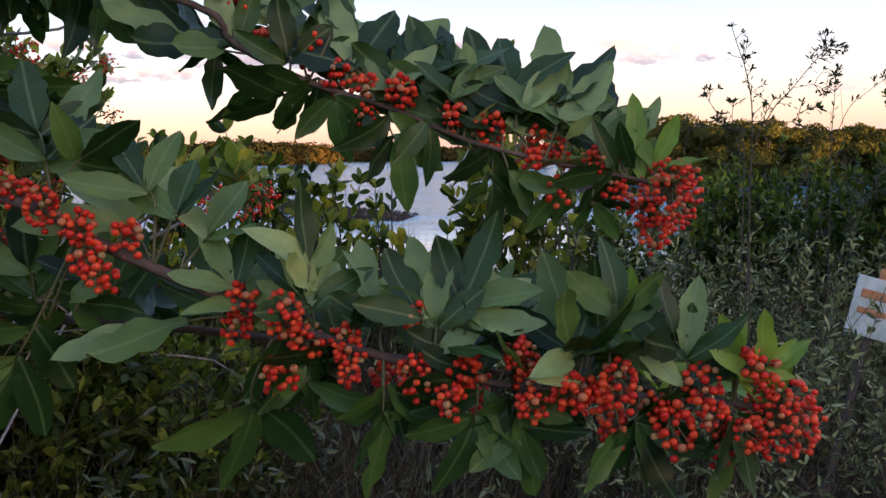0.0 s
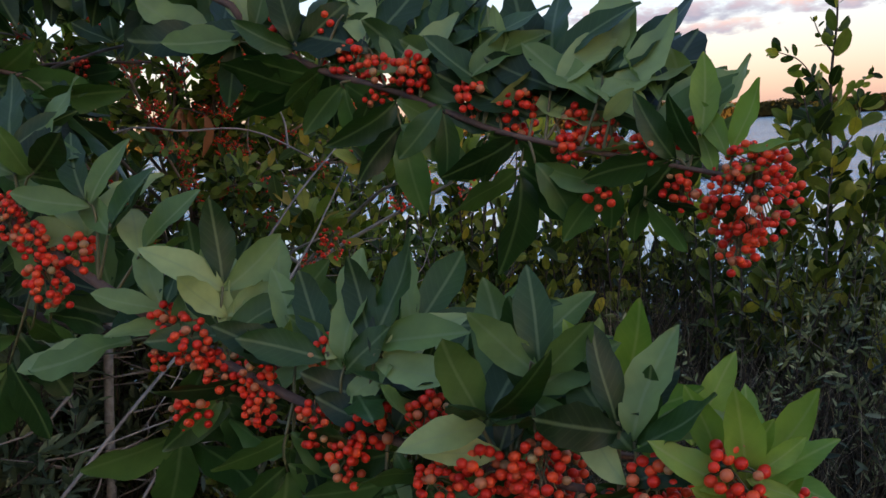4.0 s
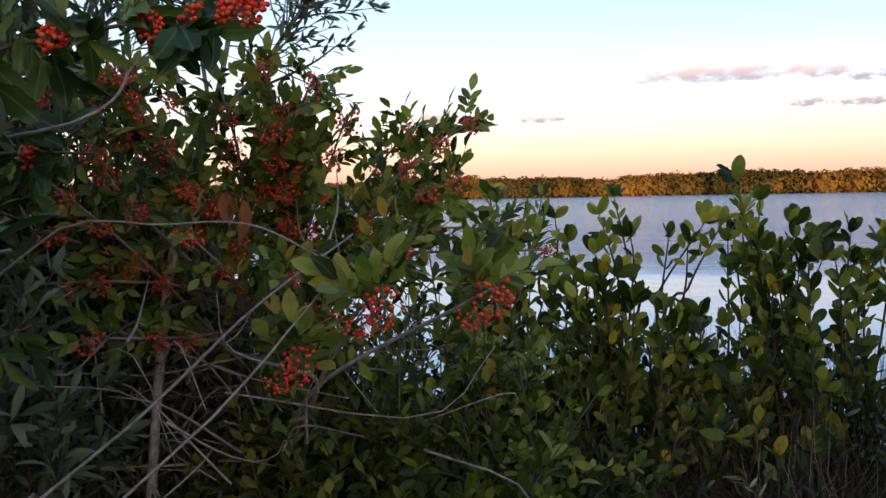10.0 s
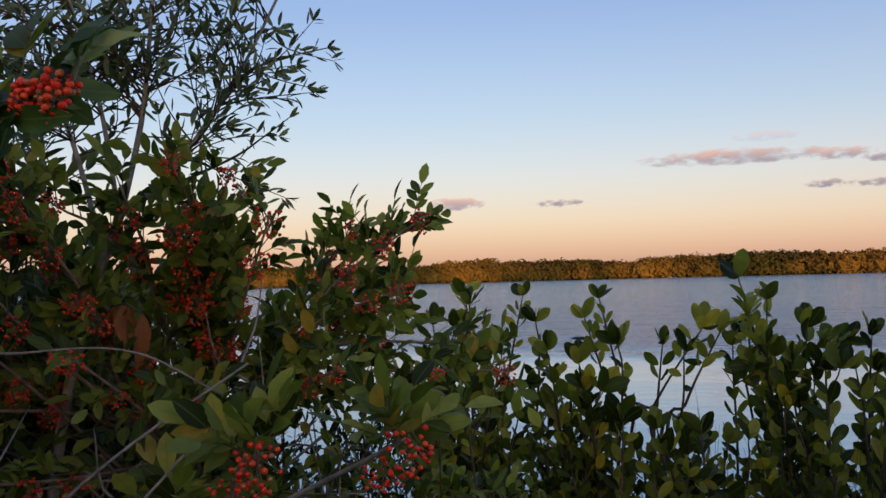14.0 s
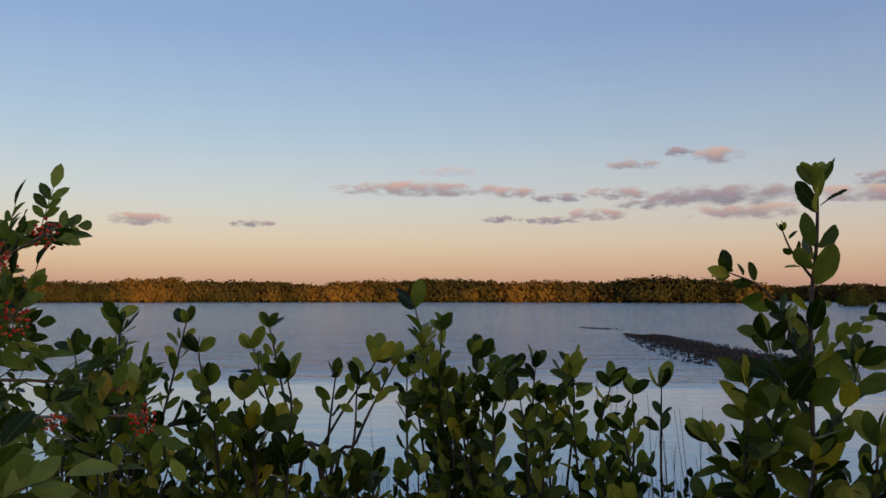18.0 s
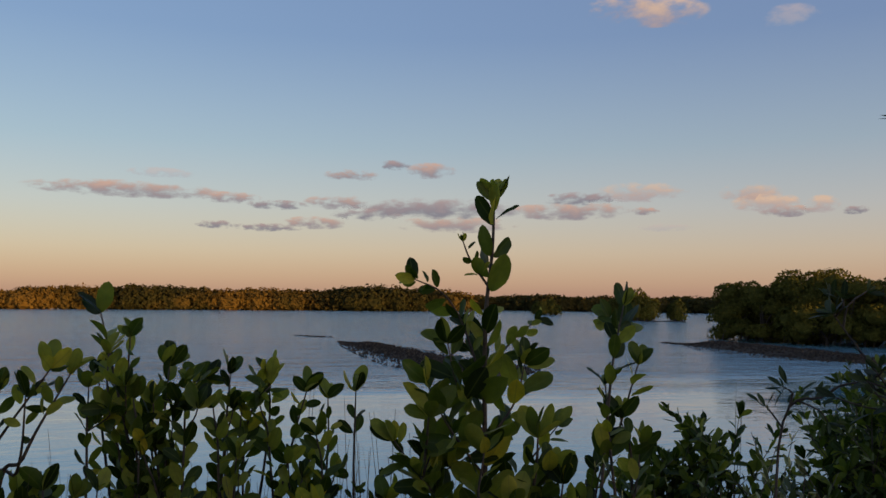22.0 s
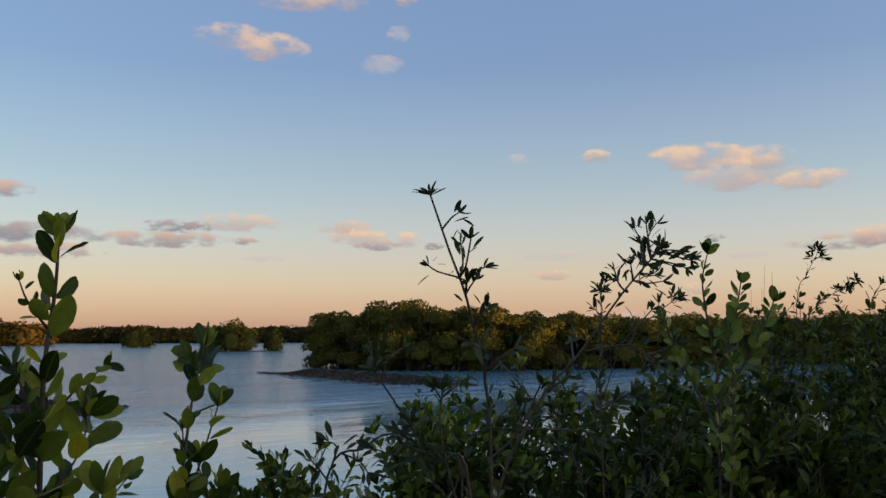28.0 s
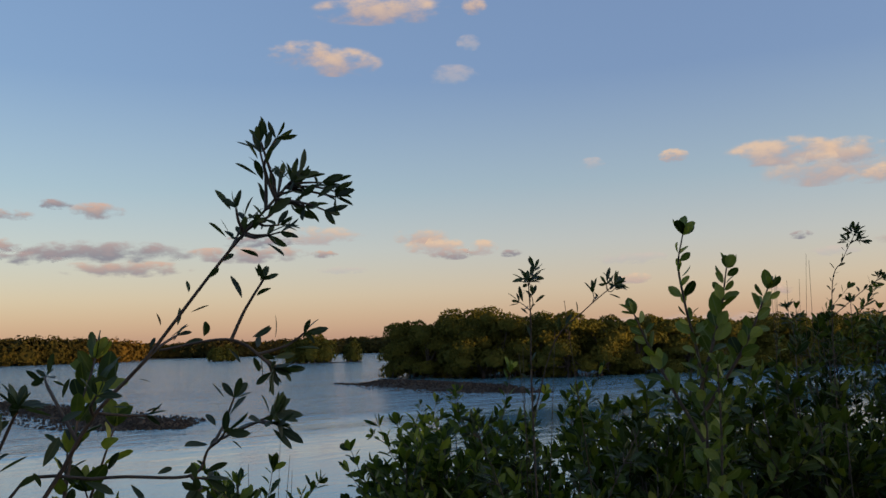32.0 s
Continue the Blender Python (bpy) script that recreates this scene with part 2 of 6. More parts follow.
M_BARK = bark_material("bark_grey", (0.17, 0.145, 0.12), (0.46, 0.42, 0.37))
M_GREY = bark_material("bark_weathered", (0.14, 0.11, 0.085), (0.40, 0.34, 0.28), 80.0)
M_BARK_RED = bark_material("bark_red", (0.070, 0.040, 0.028), (0.17, 0.10, 0.065), 90.0)
M_BARK_WARM = bark_material("bark_warm", (0.15, 0.095, 0.065), (0.36, 0.26, 0.19), 80.0)
M_TWIG = bark_material("twig", (0.045, 0.030, 0.022), (0.12, 0.085, 0.06), 120.0)
M_GREENSTEM = bark_material("green_stem", (0.09, 0.10, 0.03), (0.18, 0.14, 0.06), 90.0, 0.6)

def berry_material():
    m, nt, out = shader("berry")
    rnd = nt.nodes.new("ShaderNodeNewGeometry").outputs["Random Per Island"]
    col = ramp_of(nt, rnd, [(0.0, (0.62, 0.018, 0.010)), (0.5, (0.84, 0.045, 0.014)), (0.88, (0.86, 0.095, 0.022)), (0.94, (0.50, 0.20, 0.08)), (1.0, (0.34, 0.30, 0.12))])
    n = noise_of(nt, 700.0, 2.0)
    col = mixed(nt, 0.12, col, ramp_of(nt, n, [(0.3, (0.5, 0.01, 0.008)), (0.7, (0.9, 0.10, 0.03))]))
    surface(nt, out, col, 0.38, n, 0.05, 0.0005, 0.3)
    return m
M_BERRY = berry_material()

def ground_material():
    m, nt, out = shader("bank_soil")
    n = noise_of(nt, 9.0, 8.0)
    b = noise_of(nt, 0.8, 3.0)
    col = ramp_of(nt, n, [(0.3, (0.018, 0.015, 0.010)), (0.5, (0.05, 0.04, 0.026)), (0.72, (0.10, 0.085, 0.055))])
    col = mixed(nt, 0.35, col, ramp_of(nt, b, [(0.35, (0.02, 0.024, 0.010)), (0.65, (0.075, 0.065, 0.04))]))
    surface(nt, out, col, 0.95, n, 0.8, 0.05)
    return m
M_SOIL = ground_material()

def water_material():
    """Shallow lagoon: smooth in the lee of the bank, wind ripples farther out."""
    m, nt, out = shader("water")
    tc = nt.nodes.new("ShaderNodeTexCoord")
    mp = nt.nodes.new("ShaderNodeMapping")
    mp.inputs["Rotation"].default_value = (0, 0, radians(20))
    mp.inputs["Scale"].default_value = (0.6, 1.0, 1.0)
    nt.links.new(tc.outputs["Object"], mp.inputs[0])
    fine = node(nt, "ShaderNodeTexNoise", Scale=2.6, Detail=4.0, Roughness=0.6)
    wide = node(nt, "ShaderNodeTexNoise", Scale=0.09, Detail=4.0)
    nt.links.new(mp.outputs[0], fine.inputs["Vector"])
    nt.links.new(mp.outputs[0], wide.inputs["Vector"])
    def calc(op, a, b):
        k = nt.nodes.new("ShaderNodeMath")
        k.operation = op
        for sock, v in zip(k.inputs, (a, b)):
            if isinstance(v, (int, float)):
                sock.default_value = v
            else:
                nt.links.new(v, sock)
        return k.outputs[0]
    sep = nt.nodes.new("ShaderNodeSeparateXYZ")
    nt.links.new(tc.outputs["Object"], sep.inputs[0])
    drift = calc('MULTIPLY', calc('SUBTRACT', wide.outputs["Fac"], 0.5), 9.0)
    reach = calc('ADD', sep.outputs["Y"], drift)
    lee = nt.nodes.new("ShaderNodeMapRange")
    lee.interpolation_type = 'SMOOTHSTEP'
    lee.inputs["From Min"].default_value, lee.inputs["From Max"].default_value = 18.0, 27.0
    lee.inputs["To Min"].default_value, lee.inputs["To Max"].default_value = 0.05, 1.0
    nt.links.new(reach, lee.inputs["Value"])
    gust = nt.nodes.new("ShaderNodeMapRange")
    gust.inputs["From Min"].default_value, gust.inputs["From Max"].default_value = 0.40, 0.62
    gust.inputs["To Min"].default_value, gust.inputs["To Max"].default_value = 0.6, 1.0
    nt.links.new(wide.outputs["Fac"], gust.inputs["Value"])
    swell = node(nt, "ShaderNodeTexNoise", Scale=0.55, Detail=3.0, Roughness=0.55)
    stretch = nt.nodes.new("ShaderNodeMapping")
    stretch.inputs["Scale"].default_value = (0.4, 1.0, 1.0)
    nt.links.new(tc.outputs["Object"], stretch.inputs[0])
    nt.links.new(stretch.outputs[0], swell.inputs["Vector"])
    both = calc('ADD', calc('MULTIPLY', fine.outputs["Fac"], 1.5), calc('MULTIPLY', swell.outputs["Fac"], 3.0))
    h = calc('MULTIPLY', both, calc('MULTIPLY', lee.outputs[0], gust.outputs[0]))
    p = surface(nt, out, (0.14, 0.30, 0.37), 0.05, h, 1.0, 0.14, 0.5)
    p.inputs["IOR"].default_value = 2.5
    rough = nt.nodes.new("ShaderNodeMapRange")
    rough.inputs["To Min"].default_value, rough.inputs["To Max"].default_value = 0.04, 0.09
    nt.links.new(lee.outputs[0], rough.inputs["Value"])
    nt.links.new(rough.outputs[0], p.inputs["Roughness"])
    return m
M_WATER = water_material()

def shell_material():
    m, nt, out = shader("oyster_shell")
    rnd = nt.nodes.new("ShaderNodeNewGeometry").outputs["Random Per Island"]
    col = ramp_of(nt, rnd, [(0.0, (0.022, 0.014, 0.009)), (0.7, (0.060, 0.040, 0.026)), (1.0, (0.15, 0.105, 0.07))])
    n = noise_of(nt, 6.0, 5.0)
    col = mixed(nt, 0.4, col, ramp_of(nt, n, [(0.3, (0.02, 0.016, 0.012)), (0.7, (0.09, 0.075, 0.06))]))
    surface(nt, out, col, 0.95, n, 0.6, 0.03, 0.15)
    return m
M_SHELL = shell_material()

def far_material(name, stops, low, high):
    m, nt, out = shader(name)
    rnd = nt.nodes.new("ShaderNodeNewGeometry").outputs["Random Per Island"]
    col = ramp_of(nt, rnd, stops)
    # broad noise patches put sunlit and shaded stretches of shore into the colour
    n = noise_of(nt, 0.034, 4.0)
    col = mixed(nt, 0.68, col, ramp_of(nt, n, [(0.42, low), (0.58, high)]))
    surface(nt, out, col, 0.9, None, spec=0.1, translucent=0.1)
    return m
# dark tone for woods in shade, orange tone for sunlit ones
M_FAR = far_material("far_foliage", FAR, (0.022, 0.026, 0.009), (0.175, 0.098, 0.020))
M_ISLE = far_material("island_foliage", [(0.0, (0.045, 0.048, 0.010)), (0.5, (0.115, 0.110, 0.020)), (1.0, (0.22, 0.185, 0.034))], (0.060, 0.064, 0.014), (0.21, 0.165, 0.028))

def dry_material(name, stops):
    m, nt, out = shader(name)
    rnd = nt.nodes.new("ShaderNodeNewGeometry").outputs["Random Per Island"]
    col = ramp_of(nt, rnd, stops)
    n = noise_of(nt, 40.0, 2.0)
    col = mixed(nt, 1.0, col, ramp_of(nt, n, [(0.3, (0.7, 0.7, 0.7)), (0.7, (1.2, 1.2, 1.15))]), 'MULTIPLY')
    surface(nt, out, col, 0.8, None, translucent=0.1)
    return m
M_DRY = dry_material("dry_grass", [(0.0, (0.022, 0.016, 0.008)), (0.6, (0.080, 0.058, 0.028)), (0.88, (0.24, 0.175, 0.092)), (1.0, (0.58, 0.46, 0.29))])
M_REED = dry_material("rush", [(0.0, (0.022, 0.017, 0.009)), (0.7, (0.095, 0.065, 0.033)), (1.0, (0.21, 0.15, 0.075))])
M_HERB = dry_material("herb", [(0.0, (0.02, 0.032, 0.013)), (0.6, (0.06, 0.076, 0.036)), (1.0, (0.16, 0.175, 0.095))])
M_SCRUB = dry_material("scrub_leaf", [(0.0, (0.055, 0.070, 0.024)), (0.6, (0.20, 0.22, 0.08)), (1.0, (0.42, 0.42, 0.19))])

# ---------------------------------------------------------------- mesh tools
def mesh_of(name, verts, faces, mat, uvs=None, smooth=True):
    me = bpy.data.meshes.new(name)
    me.from_pydata(verts.tolist() if hasattr(verts, "tolist") else verts, [], faces.tolist() if hasattr(faces, "tolist") else faces)
    if uvs is not None:
        layer = me.uv_layers.new(name="UVMap")
        loops = np.empty(len(me.loops), dtype=np.int32)
        me.loops.foreach_get("vertex_index", loops)
        layer.data.foreach_set("uv", np.asarray(uvs, dtype=np.float32)[loops].ravel())
    if smooth:
        me.polygons.foreach_set("use_smooth", [True] * len(me.polygons))
    me.materials.append(mat)
    me.update()
    return me

def part(name, me, parent, label=""):
    ob = new(name, me)
    ob.parent = parent
    if label:
        tagged(ob, label)
    return ob

def leaf_data(length, width, bulge=0.5, cup=0.12, droop=0.15, n=5, tip=1.6, base=1.0, wave=0.0, bend=0.0, twist=0.0):
    """A leaf along +y from the origin, face up. bulge: where along it is widest; bend: its sweep to one side; wave: how its margins ripple."""
    s = np.linspace(0, 1, n + 1)
    s = 0.35 * s + 0.65 * (0.5 - 0.5 * np.cos(np.pi * s))      # closer rows at both ends, for round tips
    k = np.log(0.5) / np.log(bulge)
    prof = np.sin(np.pi * s ** k) ** (1 / tip if tip > 1 else 1)
    prof[0], prof[-1] = 0.06 * base, 0.03
    w = prof * width / 2
    v, uv = [], []
    for i, t in enumerate(s):
        y = t * length
        z = -droop * length * t * t + (wave * length * math.sin(t * 7.0) if wave else 0)
        for sx, u in ((-1, 0.0), (0, 0.5), (1, 1.0)):
            ripple = 2.2 * wave * length * math.sin(t * 15.0 + sx * 1.3) if sx else 0.0
            edge = 1.0 + (5.0 * wave * math.sin(t * 23.0 + sx) if sx else 0.0)
            v.append((sx * w[i] * edge + bend * length * t * t, y, z + (cup * w[i] * 2 if sx else 0) + ripple + twist * sx * w[i] * t))
            uv.append((0.5 + sx * 0.5 * max(prof[i], 0.1), t))
    f = []
    for i in range(n):
        a = 3 * i
        f += [(a, a + 1, a + 4, a + 3), (a + 1, a + 2, a + 5, a + 4)]
    return np.array(v), np.array(f), np.array(uv)

def smooth_line(pts, n=24):
    """A Catmull-Rom line through a few points."""
    p = np.asarray(pts, float)
    p = np.vstack([2 * p[0] - p[1], p, 2 * p[-1] - p[-2]])
    out, m = [], len(p) - 3
    for t in np.linspace(0, m, n):
        i = min(int(t), m - 1)
        u = t - i
        a, b, c, d = p[i:i + 4]
        out.append(0.5 * (2 * b + (c - a) * u + (2 * a - 5 * b + 4 * c - d) * u * u + (3 * b - a - 3 * c + d) * u ** 3))
    return np.array(out)

def tube_data(line, r0, r1, sides=6):
    line = np.asarray(line)
    n = len(line)
    tan = np.gradient(line, axis=0)
    tan /= np.linalg.norm(tan, axis=1, keepdims=True) + 1e-9
    ref = np.array([0.3, 0.5, 0.81])
    u = np.cross(tan, ref)
    u /= np.linalg.norm(u, axis=1, keepdims=True) + 1e-9
    w = np.cross(tan, u)
    r = np.linspace(r0, r1, n)[:, None]
    ang = np.linspace(0, 2 * np.pi, sides, endpoint=False)
    v = np.concatenate([line[:, None] + r[:, None] * (np.cos(ang)[None, :, None] * u[:, None] + np.sin(ang)[None, :, None] * w[:, None])], 1).reshape(-1, 3)
    f = []
    for i in range(n - 1):
        for j in range(sides):
            k = (j + 1) % sides
            f.append((i * sides + j, i * sides + k, (i + 1) * sides + k, (i + 1) * sides + j))
    f.append(tuple(range((n - 1) * sides, n * sides)))
    return v, f

def joined(bits):
    """Several (verts, faces) or (verts, faces, uvs) as one."""
    vs, fs, us, at = [], [], [], 0
    for b in bits:
        vs.append(b[0])
        fs += [tuple(int(i) + at for i in f) for f in b[1]]
        us.append(b[2] if len(b) > 2 else np.zeros((len(b[0]), 2)))
        at += len(b[0])
    return np.concatenate(vs), fs, np.concatenate(us)

def basis(way, up=(0, 0, 1), at=(0, 0, 0), scale=1.0):
    """The pose of a leaf at a place, growing along way, its face towards up."""
    y = Vector(way).normalized()
    z = Vector(up) - y * y.dot(Vector(up))
    if z.length < 1e-3:
        z = Vector((1, 0, 0)) - y * y.x
    z.normalize()
    x = y.cross(z)
    m = Matrix((x, y, z)).transposed().to_4x4()
    return Matrix.Translation(at) @ m @ Matrix.Diagonal((scale, scale, scale, 1))

def spread(poses, data):
    """Copies of (verts, faces, uvs) at many poses, as one."""
    v, f, uv = data
    m = np.array([[list(r) for r in p] for p in poses])
    vv = np.einsum('nij,kj->nki', m[:, :3, :3], v) + m[:, None, :3, 3]
    n, k = len(m), len(v)
    ff = (np.asarray(f)[None] + (np.arange(n) * k)[:, None, None]).reshape(-1, np.asarray(f).shape[1])
    return vv.reshape(-1, 3), ff, np.tile(uv, (n, 1))

class Plant:
    """A plant: stems, single leaves (the first 300 as parts of their own) and the rest of its foliage."""
    def __init__(self, name, label, category, at, group=""):
        self.root = tagged(new(name), label, category, group)
        self.root.location = at
        self.at = np.array(at, float)
        self.leaves, self.bits = [], {}

    def stem(self, name, pts, r0, r1, mat, n=20, sides=6):
        line = smooth_line(pts, n)
        v, f = tube_data(line - self.at, r0, r1, sides)
        part(name, mesh_of(name, v, f, mat), self.root)
        return line

    def twig(self, line, r0, r1, mat, sides=5):
        v, f = tube_data(np.asarray(line) - self.at, r0, r1, sides)
        self.bits.setdefault(mat, []).append((v, f))

    def leaf(self, kind, m):
        self.leaves.append((kind, Matrix.Translation(-self.at) @ m))

    def done(self, singles=300, leaf_name="leaf", twig_name="twig_tangle"):
        for mat, bits in self.bits.items():
            v, f, _ = joined(bits)
            tagged(part(twig_name, mesh_of(twig_name, v, f, mat), self.root), kind="stuff")
        rest = {}
        for i, (kind, m) in enumerate(self.leaves):
            if i < singles:
                ob = new(leaf_name, kind["mesh"])
                ob.parent = self.root
                ob.matrix_local = m
            else:
                rest.setdefault(kind["key"], (kind, []))[1].append(m)
        groups = {}
        for kind, ms in rest.values():
            groups.setdefault(kind["joined"], []).append(spread(ms, kind["data"]))
        for mat, bits in groups.items():
            at, vs, fs, us = 0, [], [], []
            for v, f, u in bits:
                vs.append(v)
                fs.append(f + at)
                us.append(u)
                at += len(v)
            ob = part("foliage", mesh_of("foliage", np.concatenate(vs), np.concatenate(fs), mat, np.concatenate(us)), self.root)
            tagged(ob, kind="stuff")
        return self.root

LEAF_COUNT = [0]
def leaf_kind(name, mat, mat_joined, *sizes, **shape):
    data = leaf_data(*sizes, **shape)
    LEAF_COUNT[0] += 1
    return {"key": LEAF_COUNT[0], "mesh": mesh_of(name, *data[:2], mat, data[2]), "data": data, "joined": mat_joined}

MANG = [leaf_kind("leaf", M_MANG, M_MANG_I, 0.079, 0.040, bulge=0.55, cup=c, droop=d, tip=1.9, n=8, wave=0.006, bend=b, twist=q) for c, d, b, q in ((0.10, 0.12, 0.06, 0.2), (0.20, 0.02, -0.08, -0.3), (0.05, 0.24, 0.03, 0.4), (0.14, -0.12, -0.05, 0.0), (0.28, 0.10, 0.10, -0.2))]
PEPL = [leaf_kind("leaflet", M_PEP, M_PEP_I, 0.060, w, bulge=0.50, cup=c, droop=d, tip=1.30, n=11, wave=v, bend=b, twist=q) for w, c, d, v, b, q in ((0.0250, 0.10, 0.14, 0.012, 0.10, 0.3), (0.0235, 0.24, 0.26, 0.008, -0.12, -0.4), (0.0270, 0.05, 0.06, 0.018, 0.05, 0.5), (0.0245, 0.18, -0.16, 0.012, -0.08, 0.0), (0.0220, 0.30, 0.34, 0.014, 0.14, -0.3), (0.0240, 0.14, -0.24, 0.016, -0.03, 0.6), (0.0215, 0.20, 0.12, 0.010, 0.18, 0.2))]
SHADEL = [leaf_kind("leaflet", M_PEP_SHADE, M_PEP_SHADE_I, 0.060, w, bulge=0.50, cup=c, droop=d, tip=1.30, n=11, wave=v, bend=b, twist=q) for w, c, d, v, b, q in ((0.0250, 0.10, 0.14, 0.012, 0.10, 0.3), (0.0235, 0.24, 0.26, 0.008, -0.12, -0.4), (0.0270, 0.05, 0.06, 0.018, 0.05, 0.5), (0.0245, 0.18, -0.16, 0.012, -0.08, 0.0), (0.0220, 0.30, 0.34, 0.014, 0.14, -0.3), (0.0240, 0.14, -0.24, 0.016, -0.03, 0.6), (0.0215, 0.20, 0.12, 0.010, 0.18, 0.2))]
YNGL = [leaf_kind("leaflet", M_YNG, M_YNG, 0.060, w, bulge=0.50, cup=c, droop=d, tip=1.20, n=11, wave=0.012, bend=b) for w, c, d, b in ((0.0200, 0.14, 0.14, 0.10), (0.0215, 0.24, -0.10, -0.12))]
PEPB = [leaf_kind("leaflet", M_PEB, M_PEB_I, 0.066, 0.034, bulge=0.52, cup=c, droop=d, tip=1.35, n=4) for c, d in ((0.12, 0.12), (0.2, 0.22), (0.06, 0.02))]
BUTL = [leaf_kind("leaf", M_BUT, M_BUT_I, 0.040, 0.0110, bulge=0.52, cup=c, droop=d, tip=1.45, n=4) for c, d in ((0.2, 0.1), (0.1, -0.1), (0.3, 0.25))]
SHRL = [leaf_kind("leaf", M_SHR, M_SHR_I, 0.050, 0.022, bulge=0.58, cup=c, droop=d, tip=1.4, n=4) for c, d in ((0.15, 0.1), (0.1, -0.08), (0.2, 0.22))]
SHTL = [leaf_kind("leaf", M_SHT, M_SHT_I, 0.048, 0.021, bulge=0.6, cup=c, droop=d, tip=1.6, n=4) for c, d in ((0.15, 0.1), (0.1, -0.08), (0.2, 0.18))]
BRGL = [leaf_kind("leaf", M_BRG, M_BRG_I, 0.050, 0.023, bulge=0.6, cup=c, droop=d, tip=1.6, n=4) for c, d in ((0.15, 0.1), (0.1, -0.08), (0.2, 0.18))]
TWGL = [leaf_kind("leaf", M_TWL, M_TWL_I, 0.038, 0.0125, bulge=0.56, cup=c, droop=d, tip=1.5, n=5) for c, d in ((0.15, 0.06), (0.25, -0.05), (0.08, 0.12))]
DEADL = [leaf_kind("dead_leaflet", M_DEAD, M_DEAD, 0.07, 0.022, bulge=0.45, cup=0.5, droop=0.3, tip=1.2, n=5)]
PALEL = [leaf_kind("leaf", M_PALE, M_PALE, 0.07, 0.040, bulge=0.55, cup=c, droop=d, tip=1.7) for c, d in ((0.1, 0.05), (0.2, 0.15))]

# ---------------------------------------------------------------- ground, water, far shores
def shore_y(x):
    return 4.3 + 0.35 * np.sin(x * 0.9) + 0.2 * np.sin(x * 2.3 + 1.0)

def ground_z(x, y):
    d = y - shore_y(x)
    s = np.clip((d + 2.2) / 3.4, 0, 1)
    s = s * s * (3 - 2 * s)
    bank = 0.55 - 1.15 * s + 0.05 * np.sin(x * 3.1) * np.cos(y * 2.7) * (1 - s)
    far = np.clip((np.hypot(x - 0.5, y - 0.6) - 262) / 25, 0, 1)
    return np.maximum(bank, -0.6 + 1.1 * far)

def axis(near, step, far, n):
    a = np.arange(-near, near + 1e-6, step)
    b = near + (far - near) * (np.linspace(0, 1, n)[1:] ** 2.4)
    return np.concatenate([-b[::-1], a, b])

def sheet(name, xs, ys, zf, mat, label, category):
    X, Y = np.meshgrid(xs, ys)
    v = np.stack([X, Y, zf(X, Y)], -1).reshape(-1, 3)
    w = len(xs)
    i = np.arange((len(ys) - 1) * w).reshape(-1, w)[:, :-1].ravel()
    f = np.stack([i, i + 1, i + 1 + w, i + w], 1)
    return tagged(new(name, mesh_of(name, v, f, mat)), label, category, kind="structure")

sheet("ground", axis(8, 0.2, 2500, 26), axis(8, 0.2, 2500, 26), ground_z, M_SOIL, "dark bank soil with dead grass, sloping to the water", "ground")

def lake():
    v = [(-2400, 2.0, 0), (2400, 2.0, 0), (2400, 2400, 0), (-2400, 2400, 0)]
    return tagged(new("water", mesh_of("water", v, [(0, 1, 2, 3)], M_WATER)), "calm lagoon water, rippled in bands, mirroring the evening sky", "water", kind="structure")
lake()


def tuft_cloud(centres, radii, count, size, rng, loose=0.7):
    """Leafy tufts, one small bent quad each, strewn over and into ellipsoids."""
    vs = []
    for c, r in zip(centres, radii):
        d = rng.normal(size=(count, 3))
        d /= np.linalg.norm(d, axis=1, keepdims=True)
        d[:, 2] = np.where(d[:, 2] < -0.5, -d[:, 2], d[:, 2])
        lump = 1 + 0.16 * np.sin(d[:, :1] * 5 + c[0]) * np.cos(d[:, 1:2] * 6 + c[1])
        p = c + d * r * (0.80 + 0.22 * rng.random((count, 1))) * lump
        n = d + loose * rng.normal(size=(count, 3))
        n /= np.linalg.norm(n, axis=1, keepdims=True)
        a = np.cross(n, rng.normal(size=(count, 3)))
        a /= np.linalg.norm(a, axis=1, keepdims=True)
        b = np.cross(n, a)
        s = size * (0.6 + 0.8 * rng.random((count, 1)))
        vs.append(np.stack([p - a * s, p - b * s * 0.55 + n * s * 0.2, p + a * s, p + b * s * 0.55 + n * s * 0.2], 1))
    v = np.concatenate(vs).reshape(-1, 3)
    f = np.arange(len(v)).reshape(-1, 4)
    return v, f

def core_data(centres, radii, shrink=0.78):
    """Dark low cores, so that no sky shows through a crown."""
    bm = bmesh.new()
    bmesh.ops.create_icosphere(bm, subdivisions=1, radius=1.0)
    base = np.array([v.co[:] for v in bm.verts])
    tris = [[v.index for v in f.verts] for f in bm.faces]
    bm.free()
    vs, fs = [], []
    for k, (c, r) in enumerate(zip(centres, radii)):
        vs.append(c + base * r * shrink)
        fs += [[i + k * len(base) for i in t] for t in tris]
    return np.concatenate(vs), fs

